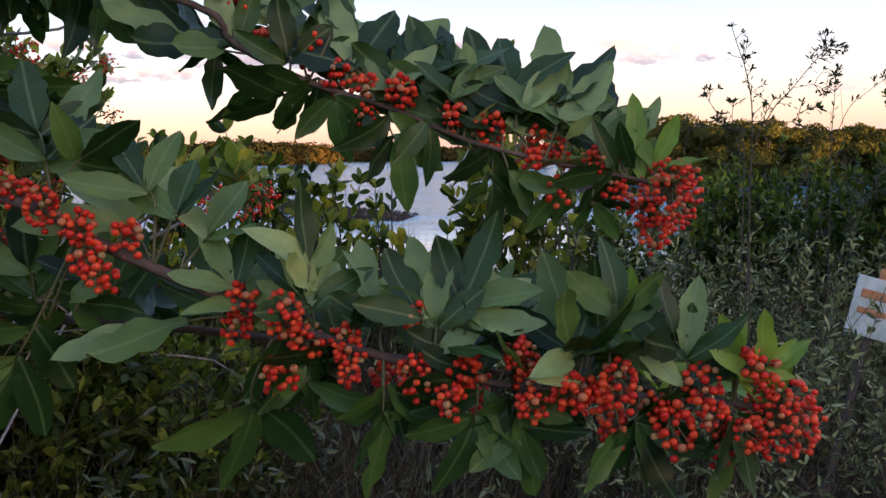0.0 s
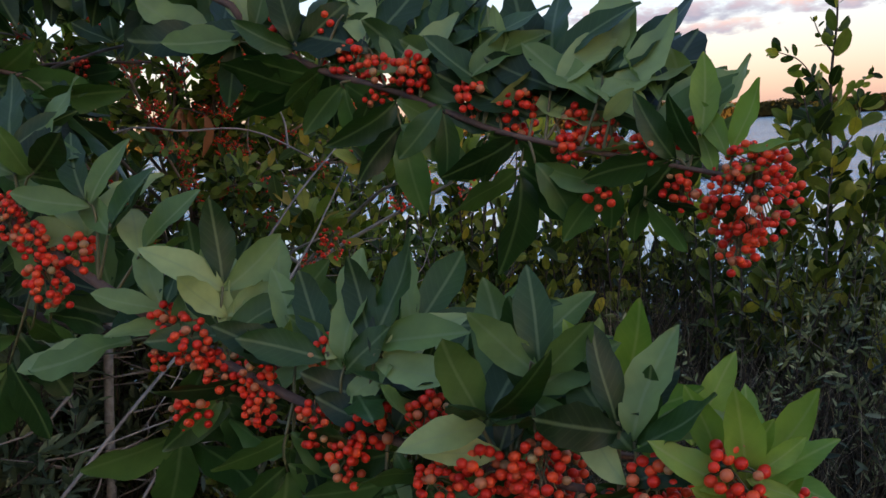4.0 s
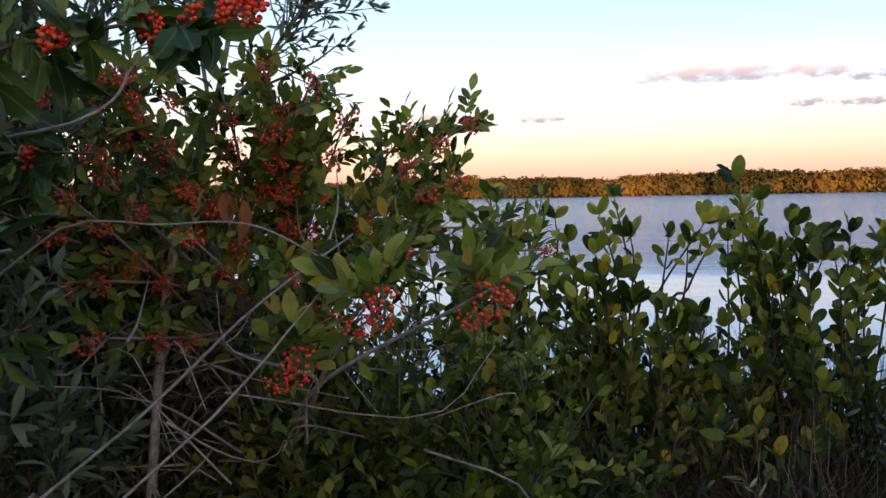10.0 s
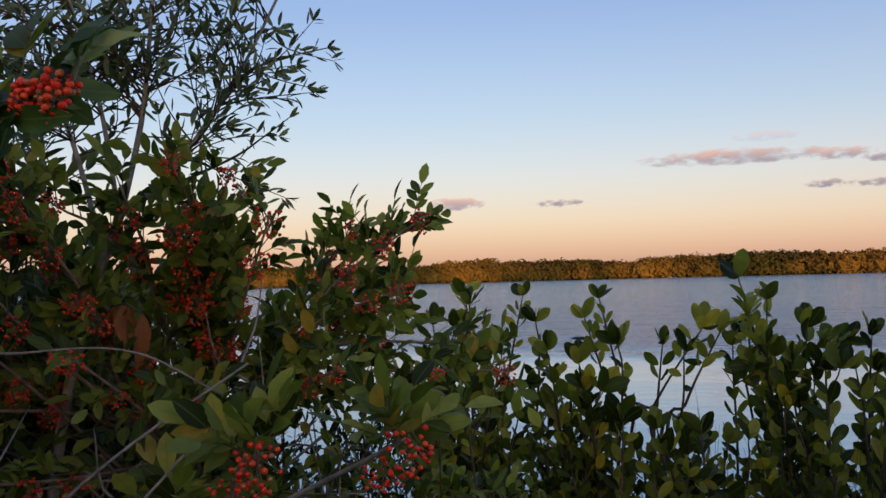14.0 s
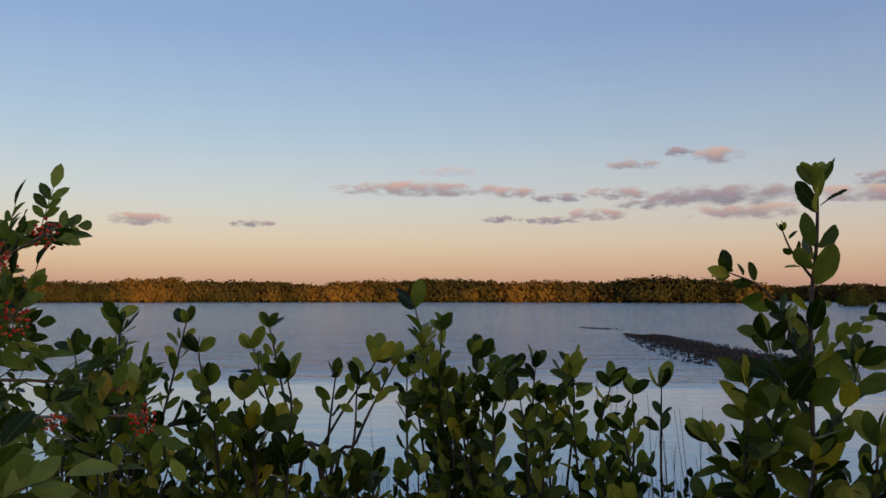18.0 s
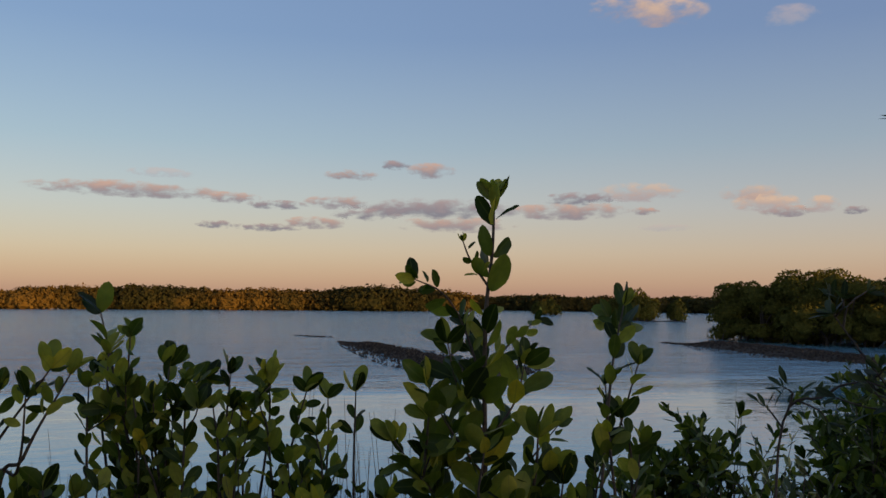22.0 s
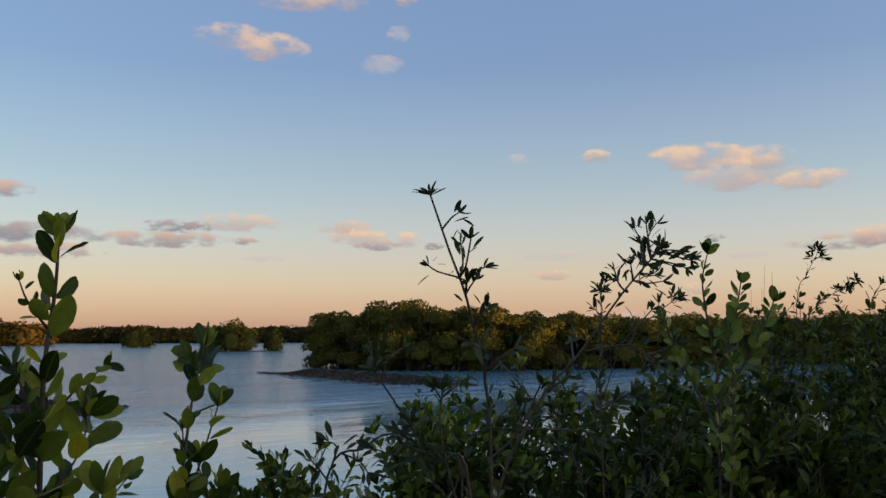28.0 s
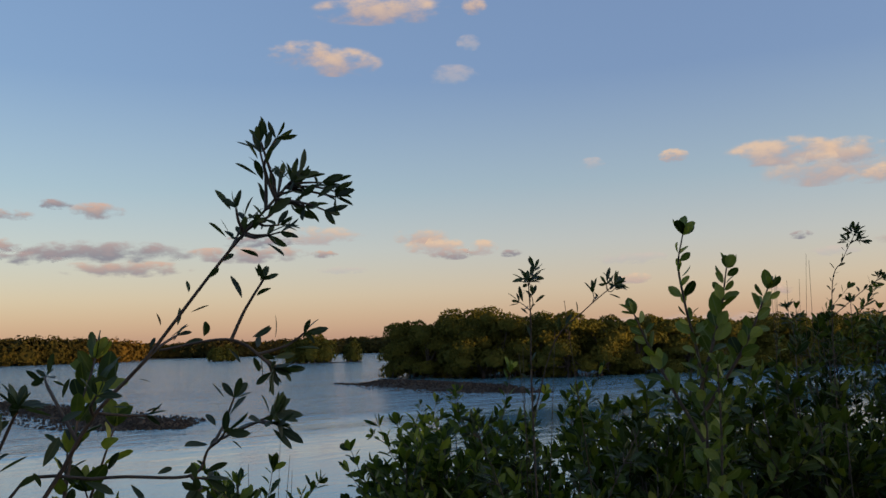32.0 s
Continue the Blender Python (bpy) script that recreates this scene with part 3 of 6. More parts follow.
def woods(name, label, line, deep, heights, step, tuft, per, seed, mat=M_FAR):
    """A belt of far mangroves along a ground line of (x, y) points, one object."""
    rng = np.random.default_rng(seed)
    pts = smooth_line([(x, y, 0) for x, y in line], 400)
    seg = np.concatenate([[0], np.cumsum(np.linalg.norm(np.diff(pts, axis=0), axis=1))])
    cs, rs = [], []
    for row in range(deep):
        for s in np.arange(0, seg[-1], step):
            s2 = s + rng.uniform(-0.5, 0.5) * step
            p = np.array([np.interp(s2, seg, pts[:, k]) for k in range(3)])
            u = s2 / seg[-1]
            h = np.interp(u, np.linspace(0, 1, len(heights)), heights) * rng.uniform(0.82, 1.0) * (1.0 + 0.05 * row) * (0.98 + 0.07 * math.sin(s2 / 11.0) + 0.05 * math.sin(s2 / 4.3))
            out = p[:2] / np.linalg.norm(p[:2])
            q = p[:2] + out * (row * step * 0.9 + rng.uniform(0, 1.0) * step + 1.0)
            r = np.array([step * rng.uniform(1.1, 1.9), step * rng.uniform(0.8, 1.2), h * 0.62])
            cs.append(np.array([q[0], q[1], h * 0.34]))
            rs.append(r)
    v, f = tuft_cloud(cs, rs, per, tuft, rng, 0.42)
    cv, cf = core_data(cs, rs, 0.68)
    me = mesh_of(name, np.concatenate([v, cv]), f.tolist() + [[i + len(v) for i in t] for t in cf], mat, smooth=False)
    return tagged(new(name, me), label, "mangrove forest", kind="stuff")

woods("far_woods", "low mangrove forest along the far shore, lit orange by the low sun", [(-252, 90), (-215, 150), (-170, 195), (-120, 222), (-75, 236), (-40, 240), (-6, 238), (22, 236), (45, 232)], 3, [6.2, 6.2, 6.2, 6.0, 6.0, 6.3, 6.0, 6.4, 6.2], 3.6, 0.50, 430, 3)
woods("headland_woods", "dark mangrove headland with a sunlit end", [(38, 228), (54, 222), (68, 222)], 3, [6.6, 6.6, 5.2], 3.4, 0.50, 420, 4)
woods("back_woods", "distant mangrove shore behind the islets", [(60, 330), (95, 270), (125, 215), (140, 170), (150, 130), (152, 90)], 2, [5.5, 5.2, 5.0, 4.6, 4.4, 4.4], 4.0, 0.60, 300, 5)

# the mangrove islets in the middle distance
def islet(at, spread_x, spread_y, height, n, seed, label, per=420, tuft=0.20):
    rng = np.random.default_rng(seed)
    root = tagged(new("mangrove_islet"), label, "islet", "islets in the lagoon")
    root.location = (*at, 0)
    cs, rs, roots = [], [], []
    for i in range(n):
        u = rng.uniform(-1, 1)
        x, y = u * spread_x, rng.uniform(-1, 1) * spread_y
        h = height * (1 - 0.35 * u * u) * rng.uniform(0.85, 1.08)
        cs.append(np.array([x, y, h * 0.36]))
        rs.append(np.array([spread_x * 0.42 + 0.5, spread_y * 0.5 + 0.5, h * 0.60]))
        for k in range(5):
            a = rng.uniform(0, 6.3)
            roots.append(tube_data(smooth_line([(x + math.cos(a) * 0.9, y + math.sin(a) * 0.9, -0.3), (x + math.cos(a) * 0.6, y + math.sin(a) * 0.6, 0.4), (x, y, 0.8)], 6), 0.05, 0.06, 4))
    v, f = tuft_cloud(cs, rs, per, tuft, rng)
    part("crown", mesh_of("crown", v, f, M_ISLE, smooth=False), root)
    cv, cf = core_data(cs, rs, 0.7)
    part("inner_crown", mesh_of("inner_crown", cv, cf, M_ISLE), root)
    v, f, _ = joined(roots)
    tagged(part("root_tangle", mesh_of("root_tangle", v, f, M_TWIG), root), kind="stuff")
    return root

islet((67.8, 160.0), 1.9, 1.8, 3.45, 7, 11, "small round mangrove islet standing in the lagoon", 420)
islet((57.0, 104.5), 2.5, 2.0, 4.2, 9, 12, "dark mangrove clump on a mud bar", 420)
islet((61.8, 102.5), 1.1, 1.2, 3.0, 4, 13, "small mangrove clump on a mud bar", 320)

def mound(name, label, category, line, widths, height, seed, shells, size):
    """A low bank along a ground line, its top strewn with shells."""
    rng = np.random.default_rng(seed)
    pts = smooth_line([(x, y, 0) for x, y in line], 40)
    tan = np.gradient(pts, axis=0)
    tan /= np.linalg.norm(tan, axis=1, keepdims=True)
    nor = np.stack([-tan[:, 1], tan[:, 0], 0 * tan[:, 0]], 1)
    w = np.interp(np.linspace(0, 1, 40), np.linspace(0, 1, len(widths)), widths)
    cols = np.linspace(-1, 1, 13)
    jag = 1 + 0.22 * np.array([[math.sin(i * 1.7 + (j > 6) * 3.1) * math.cos(i * 0.6 - (j > 6) * 2.0) for j in range(13)] for i in range(40)])
    v = pts[:, None] + nor[:, None] * (cols[None, :, None] * w[:, None, None] * jag[..., None])
    v[..., 2] = (1 - np.abs(cols)[None] ** 1.6) * (height + 0.25) * np.minimum(1, w / max(widths) * 1.6)[:, None] - 0.25 + 0.03 * (jag - 1)
    v = v.reshape(-1, 3)
    f = [(i * 13 + j, i * 13 + j + 1, (i + 1) * 13 + j + 1, (i + 1) * 13 + j) for i in range(39) for j in range(12)]
    root = tagged(new(name, mesh_of(name, v, f, M_SHELL)), label, category)
    if shells:
        i = rng.uniform(0, 38.99, shells)
        c = np.clip(rng.normal(0, 0.56, shells), -1.25, 1.25)
        lo = i.astype(int)
        fr = (i - lo)[:, None]
        p = pts[lo] * (1 - fr) + pts[lo + 1] * fr
        nn = nor[lo]
        ww = (w[lo] * (1 - fr[:, 0]) + w[lo + 1] * fr[:, 0])
        p = p + nn * (c * ww)[:, None]
        p[:, 2] = np.maximum((1 - np.abs(c) ** 1.6) * (height + 0.25) * np.minimum(1, ww / max(widths) * 1.6) - 0.25, -0.02)
        base = np.array([(1, 0, 0), (-0.8, 0.3, 0), (0.2, 0.9, 0.1), (-0.1, -0.8, 0), (0.1, 0.1, 0.8)])
        tris = [(0, 2, 4), (2, 1, 4), (1, 3, 4), (3, 0, 4)]
        s = size * rng.uniform(0.4, 1.25, shells) * np.where(rng.random(shells) > 0.93, 1.5, 1.0)
        ang = rng.uniform(0, 6.3, shells)
        rot = np.stack([np.stack([np.cos(ang), -np.sin(ang), 0 * ang], -1), np.stack([np.sin(ang), np.cos(ang), 0 * ang], -1), np.stack([0 * ang, 0 * ang, 1 + 0 * ang], -1)], 1)
        vv = np.einsum('nij,kj->nki', rot, base) * s[:, None, None] + p[:, None]
        ff = (np.array(tris)[None] + (np.arange(shells) * 5)[:, None, None]).reshape(-1, 3)
        tagged(part("shell_litter", mesh_of("shell_litter", vv.reshape(-1, 3), ff, M_SHELL, smooth=False), root), kind="stuff")
    return root

mound("oyster_bar", "long dark bar of oyster shells rising from the shallows", "oyster bar", [(7.8, 47.0), (8.5, 42.5), (8.6, 36.0), (8.8, 29.5), (9.2, 26.2), (9.5, 24.2)], [0.05, 1.1, 1.5, 1.8, 1.5, 0.05], 0.17, 21, 7000, 0.085)
mound("shell_spit", "thin line of shells awash in the lagoon", "oyster bar", [(6.4, 56.5), (7.2, 54.5), (8.4, 53.6)], [0.1, 0.3, 0.1], 0.02, 22, 160, 0.09)
mound("mud_bar", "thin dark mud bar just above the water", "mud bar", [(46.2, 105.0), (54.6, 100.5), (62.5, 96.4)], [0.1, 0.9, 0.3], 0.10, 23, 0, 0.1)
mound("mud_bar", "thin dark mud bar just above the water", "mud bar", [(-2, 206), (4, 204), (10, 206)], [0.5, 1.4, 0.5], 0.05, 24, 0, 0.1)
mound("mud_bar", "thin dark mud bar just above the water", "mud bar", [(8, 166), (14, 160), (22, 158)], [0.3, 1.0, 0.3], 0.04, 25, 0, 0.1)
mound("island_beach", "brown shell beach along the mangrove island", "beach", [(25.4, 43.6), (26.3, 40.0), (26.0, 36.0), (25.4, 32.0), (24.9, 28.6), (25.0, 25.6)], [0.05, 1.4, 2.3, 2.4, 1.7, 0.05], 0.24, 26, 4200, 0.08)

# the mangrove island with its trees
def mangrove_tree(at, height, width, seed, label):
    rng = np.random.default_rng(seed)
    root = tagged(new("mangrove_tree"), label, "tree", "trees of the mangrove island")
    root.location = (*at, 0.05)
    limbs, cs, rs = [], [], []
    for k in range(10):
        a = rng.uniform(0, 6.3)
        d = rng.uniform(0.2, 0.62) * width
        x, y, z = math.cos(a) * d, math.sin(a) * d, height * (0.07 + 0.71 * k / 9)
        limbs.append(tube_data(smooth_line([(x * 0.05, y * 0.05, 0.6), (x * 0.4, y * 0.4, z * 0.6), (x, y, z)], 8), 0.07, 0.025, 5))
        cs.append(np.array([x, y, z]))
        rs.append(np.array([width * rng.uniform(0.3, 0.45), width * rng.uniform(0.3, 0.45), height * rng.uniform(0.14, 0.2)]))
    for k in range(9):
        a = rng.uniform(0, 6.3)
        d = rng.uniform(0.5, 1.3)
        limbs.append(tube_data(smooth_line([(math.cos(a) * d, math.sin(a) * d, -0.2), (math.cos(a) * d * 0.8, math.sin(a) * d * 0.8, 0.5), (0.05 * math.cos(a), 0.05 * math.sin(a), rng.uniform(0.8, 1.3))], 7), 0.025, 0.035, 4))
    trunk = tube_data(smooth_line([(0, 0, 0.5), (0.06, -0.04, height * 0.35), (0, 0.05, height * 0.75)], 8), 0.12, 0.05, 6)
    v, f = trunk
    part("trunk", mesh_of("trunk", v, f, M_TWIG), root)
    v, f, _ = joined(limbs)
    tagged(part("branchwork", mesh_of("branchwork", v, f, M_TWIG), root), kind="stuff")
    v, f = tuft_cloud(cs, rs, 520, 0.085, rng)
    part("crown", mesh_of("crown", v, f, M_ISLE, smooth=False), root)
    cv, cf = core_data(cs, rs, 0.66)
    part("inner_crown", mesh_of("inner_crown", cv, cf, M_ISLE), root)
    return root

def island():
    rng = np.random.default_rng(31)
    # front line of the trees, from the beach tip away to the right
    line = smooth_line([(32.4, 45.6, 3.5), (33.0, 41.5, 3.85), (34.0, 37.8, 3.9), (36.8, 34.2, 3.5), (41.2, 31.8, 3.2), (46.5, 29.9, 3.1), (52.5, 27.4, 3.1), (57.0, 22.8, 3.1), (60.0, 16.2, 3.2), (61.0, 8.0, 3.2)], 21)
    for row in range(2):
        for x, y, h in line:
            out = np.array([x, y]) / math.hypot(x, y)
            q = np.array([x, y]) + out * (row * 2.6 + rng.uniform(-0.4, 0.6)) + rng.uniform(-0.4, 0.4, 2)
            mangrove_tree(tuple(q), h * rng.uniform(0.9, 1.08) + 0.12 * row, rng.uniform(2.1, 2.8), int(rng.integers(1e6)), "mangrove tree with a rounded olive crown on prop roots")
island()
woods("island_woods", "mangrove thicket behind the island's front trees", [(38, 50), (44, 42), (52, 37), (62, 32), (70, 22), (72, 8)], 2, [3.3, 3.4, 3.4, 3.5, 3.5, 3.5], 2.6, 0.22, 420, 33, M_ISLE)

# unseen tree belt added behind the walker, keeps low sun off shrubs and islets
def shade_belt():
    rng = np.random.default_rng(41)
    cs, rs = [], []
    for x in np.arange(-70, 240, 2.4):
        # heights set by how far the added shadow should reach
        top = float(np.interp(x, [-70, 50, 70, 110, 125, 165, 180, 240], [6.4, 6.4, 6.9, 6.9, 13.5, 13.5, 17.0, 17.0])) + rng.uniform(-0.3, 0.3)
        cs.append(np.array([x, -40 + rng.uniform(-2, 2), top * 0.45]))
        rs.append(np.array([2.6, 2.2, top * 0.55]))
    v, f = tuft_cloud(cs, rs, 60, 0.5, rng)
    cv, cf = core_data(cs, rs, 0.95)
    me = mesh_of("shade_trees", np.concatenate([v, cv]), f.tolist() + [[i + len(v) for i in t] for t in cf], M_FAR, smooth=False)
    tagged(new("shade_trees", me), "dense tree belt on the bank", "trees", kind="structure")
shade_belt()

# ---------------------------------------------------------------- clouds
def cloud_material(name, lit, shade, dense, bias):
    m, nt, out = shader(name)
    info = nt.nodes.new("ShaderNodeObjectInfo")
    uvn = nt.nodes.new("ShaderNodeUVMap")
    uvn.uv_map = "UVMap"
    uv = uvn.outputs[0]
    puff = nt.nodes.new("ShaderNodeUVMap")
    puff.uv_map = "puff"
    sep = nt.nodes.new("ShaderNodeSeparateXYZ")
    nt.links.new(uv, sep.inputs[0])
    add = nt.nodes.new("ShaderNodeVectorMath")
    add.operation = 'ADD'
    nt.links.new(puff.outputs[0], add.inputs[0])
    shift = nt.nodes.new("ShaderNodeVectorMath")
    shift.operation = 'SCALE'
    nt.links.new(info.outputs["Random"], shift.inputs["Scale"])
    shift.inputs[0].default_value = (90.0, 50.0, 70.0)
    nt.links.new(shift.outputs[0], add.inputs[1])
    mp = nt.nodes.new("ShaderNodeMapping")
    mp.inputs["Scale"].default_value = (1.0, 1.5, 1.0)
    nt.links.new(add.outputs[0], mp.inputs[0])
    n = node(nt, "ShaderNodeTexNoise", Scale=1.0, Detail=6.0, Roughness=0.54)
    nt.links.new(mp.outputs[0], n.inputs["Vector"])
    def math_node(op, a, b):
        k = nt.nodes.new("ShaderNodeMath")
        k.operation = op
        for s, v in zip(k.inputs, (a, b)):
            if isinstance(v, (int, float)):
                s.default_value = v
            else:
                nt.links.new(v, s)
        return k.outputs[0]
    x = math_node('MULTIPLY', math_node('SUBTRACT', sep.outputs["X"], 0.5), 2.0)
    y = math_node('MULTIPLY', math_node('SUBTRACT', sep.outputs["Y"], 0.42), 2.1)
    r = math_node('ADD', math_node('POWER', math_node('ABSOLUTE', x, 0), 2.0), math_node('POWER', math_node('ABSOLUTE', y, 0), 2.0))
    fall = math_node('SUBTRACT', 1.0, r)
    body = math_node('ADD', math_node('MULTIPLY', math_node('SUBTRACT', n.outputs["Fac"], 0.5), 4.3), math_node('MULTIPLY', fall, 1.2))
    al = nt.nodes.new("ShaderNodeMapRange")
    al.interpolation_type = 'SMOOTHSTEP'
    al.inputs["From Min"].default_value, al.inputs["From Max"].default_value = 0.0, 1.5
    al.inputs["To Min"].default_value, al.inputs["To Max"].default_value = 0.0, dense
    nt.links.new(body, al.inputs["Value"])
    edge = nt.nodes.new("ShaderNodeMapRange")
    edge.interpolation_type = 'SMOOTHSTEP'
    edge.inputs["From Min"].default_value, edge.inputs["From Max"].default_value = 0.0, 0.35
    nt.links.new(fall, edge.inputs["Value"])
    alpha = math_node('MULTIPLY', al.outputs[0], edge.outputs[0])
    tone = math_node('ADD', math_node('MULTIPLY', y, 0.42), math_node('ADD', math_node('MULTIPLY', n.outputs["Fac"], 0.9), bias))
    col = ramp_of(nt, tone, [(0.25, shade), (0.75, lit)])
    em = nt.nodes.new("ShaderNodeEmission")
    nt.links.new(col, em.inputs[0])
    tr = nt.nodes.new("ShaderNodeBsdfTransparent")
    ms = nt.nodes.new("ShaderNodeMixShader")
    nt.links.new(alpha, ms.inputs[0])
    nt.links.new(tr.outputs[0], ms.inputs[1])
    nt.links.new(em.outputs[0], ms.inputs[2])
    nt.links.new(ms.outputs[0], out.inputs[0])
    return m

C_PEACH = cloud_material("cloud_peach", (0.80, 0.53, 0.38), (0.44, 0.33, 0.35), 0.85, 0.03)
C_PINK = cloud_material("cloud_pink", (0.66, 0.41, 0.33), (0.31, 0.26, 0.30), 0.92, -0.06)
C_MAUVE = cloud_material("cloud_mauve", (0.45, 0.31, 0.31), (0.235, 0.215, 0.27), 0.9, -0.08)
C_FAINT = cloud_material("cloud_faint", (0.66, 0.50, 0.47), (0.45, 0.42, 0.48), 0.45, 0.0)

def cloud(az, el, wide, high, mat, far=2600.0):
    """A cloud on the far sky: bearing to the left of +y and height over the horizon, in degrees, and its size in degrees."""
    a, b = radians(az), radians(el)
    way = Vector((-math.sin(a) * math.cos(b), math.cos(a) * math.cos(b), math.sin(b)))
    k = 0.64 if mat is C_PEACH else 0.74
    w, h = far * radians(wide) * k, far * radians(high) * 0.66
    v = [(-w, -h, 0), (w, -h, 0), (w, h, 0), (-w, h, 0)]
    me = mesh_of("cloud", v, [(0, 1, 2, 3)], mat, [(0, 0), (1, 0), (1, 1), (0, 1)], False)
    puff = me.uv_layers.new(name="puff")
    k = (w / h) ** 0.8
    puff.data.foreach_set("uv", [0, 0, k * 1.6, 0, k * 1.6, 1.6, 0, 1.6])
    ob = new("cloud", me)
    ob.matrix_world = look(Vector((0.5, 0.6, 2.0)) + way * far, (0.5, 0.6, 2.0)) @ pose(0, 0, 0, 0, 180, 0)
    names = {C_PEACH: "peach-lit evening cloud", C_PINK: "small pink and mauve evening cloud", C_MAUVE: "flat mauve cloud streak", C_FAINT: "faint wisp of cloud"}
    return tagged(ob, names[mat] + " low over the horizon", "cloud", "evening clouds", "stuff")

for row in [(4.6, 7.2, 8.8, 1.0, C_PINK), (-1.7, 6.9, 3.0, 0.7, C_PINK), (2.5, 8.3, 3.2, 0.6, C_FAINT), (-9.7, 8.6, 2.7, 0.8, C_PINK), (-12.6, 9.3, 1.6, 0.6, C_MAUVE), (-15.0, 9.0, 2.5, 1.0, C_PINK),
            (-15.6, 6.5, 8.8, 1.3, C_MAUVE), (-8.8, 6.8, 3.4, 0.9, C_PINK), (-10.7, 6.0, 3.6, 0.8, C_MAUVE), (-4.8, 6.5, 3.0, 0.6, C_MAUVE), (-1.0, 5.1, 2.2, 0.5, C_MAUVE), (-4.2, 5.0, 3.5, 0.5, C_MAUVE)]:
    cloud(*row)
for row in [(-7.3, 5.4, 3.3, 0.8, C_PINK), (-16.7, 5.4, 6.1, 1.0, C_PINK), (-24.4, 6.3, 6.2, 1.1, C_PINK), (-25.0, 7.1, 3.9, 0.8, C_MAUVE), (-29.0, 7.5, 5.2, 1.2, C_PEACH), (-29.2, 6.2, 1.5, 0.5, C_PINK),
            (22.6, 4.9, 3.0, 0.8, C_PINK), (15.6, 4.7, 2.6, 0.5, C_MAUVE), (-28.2, 19.3, 4.4, 1.7, C_PEACH), (-30.6, 18.9, 4.6, 1.7, C_PEACH), (-38.3, 17.9, 2.6, 1.3, C_FAINT), (-35.8, 7.3, 3.2, 1.2, C_PEACH), (-36.7, 6.6, 3.6, 1.1, C_PEACH), (-38.0, 6.0, 2.6, 0.7, C_PINK), (-40.0, 6.4, 1.7, 1.0, C_PEACH)]:
    cloud(*row)
for row in [(-41.8, 5.9, 1.2, 0.5, C_MAUVE), (-30.5, 5.1, 2.6, 0.5, C_FAINT), (-52.8, 11.7, 1.7, 0.8, C_PEACH), (-47.5, 11.6, 1.4, 0.7, C_FAINT), (-59.6, 11.4, 6.2, 1.7, C_PEACH), (-62.0, 10.2, 6.8, 2.1, C_PEACH), (-63.3, 11.0, 3.6, 1.5, C_PEACH), (-65.9, 9.4, 5.4, 1.2, C_PEACH), (-69.0, 5.5, 7.0, 1.0, C_PINK), (-69.8, 5.9, 4.6, 1.2, C_PEACH),
            (-49.6, 3.9, 2.6, 0.7, C_PEACH), (-49.7, 5.2, 3.8, 0.8, C_FAINT), (-60.2, 6.0, 1.1, 0.5, C_MAUVE), (-33.5, 22.2, 7.6, 1.8, C_PEACH), (-39.5, 19.9, 1.2, 1.0, C_FAINT), (-40.0, 22.3, 1.5, 1.2, C_PEACH), (-53.5, 1.0, 14.0, 0.8, C_FAINT), (-62.0, 4.9, 2.4, 0.6, C_FAINT), (-58.7, 2.8, 1.4, 0.8, C_PEACH)]:
    cloud(*row)

# ---------------------------------------------------------------- plant builders
def rand_way(rng, axis_way, opening, turn=None):
    """A direction that opens by an angle (degrees) from axis_way, at a turn round it (degrees)."""
    t = Vector(axis_way).normalized()
    s = t.orthogonal().normalized()
    a = radians(rng.uniform(0, 360) if turn is None else turn)
    side = s * math.cos(a) + t.cross(s) * math.sin(a)
    o = radians(opening)
    return t * math.cos(o) + side * math.sin(o)

def leafy(plant, line, kinds, rng, start, gap, size, opening=(35, 65), paired=True, tip=4, shrink=0.35, sky=0.8, face=None):
    """Leaves along a line, from the share start to its end: opposite pairs or single ones, and a tuft at the tip."""
    line = np.asarray(line)
    seg = np.concatenate([[0], np.cumsum(np.linalg.norm(np.diff(line, axis=0), axis=1))])
    total = seg[-1]
    s, turn, k = start * total, rng.uniform(0, 360), 0
    tan = np.gradient(line, axis=0)
    while s < total * 0.98:
        p = np.array([np.interp(s, seg, line[:, j]) for j in range(3)])
        t = Vector([np.interp(s, seg, tan[:, j]) for j in range(3)]).normalized()
        u = s / total
        grow = size * (1 - shrink * max(0, (u - 0.6) / 0.4)) * rng.uniform(0.72, 1.15)
        for q in range(2 if paired else 1):
            if rng.random() < 0.1:
                continue
            way = rand_way(rng, t, rng.uniform(*opening), turn + 180 * q + rng.uniform(-20, 20))
            way = (way + Vector((0, 0, 0.25 * rng.random()))).normalized()
            up = (t * 0.9 + Vector((0, 0, sky)) + Vector(rng.normal(size=3)) * 0.35) if face is None else Vector(face) + Vector(rng.normal(size=3)) * 0.75
            plant.leaf(kinds[int(rng.integers(len(kinds)))], basis(way, up, Vector(p) + way * 0.006, grow))
        turn += 90 if paired else 137
        s += gap * rng.uniform(0.7, 1.3)
    t = Vector(tan[-1]).normalized()
    for q in range(tip):
        way = rand_way(rng, t, rng.uniform(14, 58), 360 * q / max(tip, 1) + rng.uniform(-25, 25))
        plant.leaf(kinds[int(rng.integers(len(kinds)))], basis(way, Vector(rng.normal(size=3)) + Vector((0, -0.5, 0.3)), line[-1], size * rng.uniform(0.6, 0.95)))

def bowed(a, b, bow, rng, n=10):
    """A line from a to b with a slight bow."""
    a, b = np.asarray(a, float), np.asarray(b, float)
    m = (a + b) / 2 + rng.normal(size=3) * bow * np.linalg.norm(b - a)
    return smooth_line([a, m, b], n)

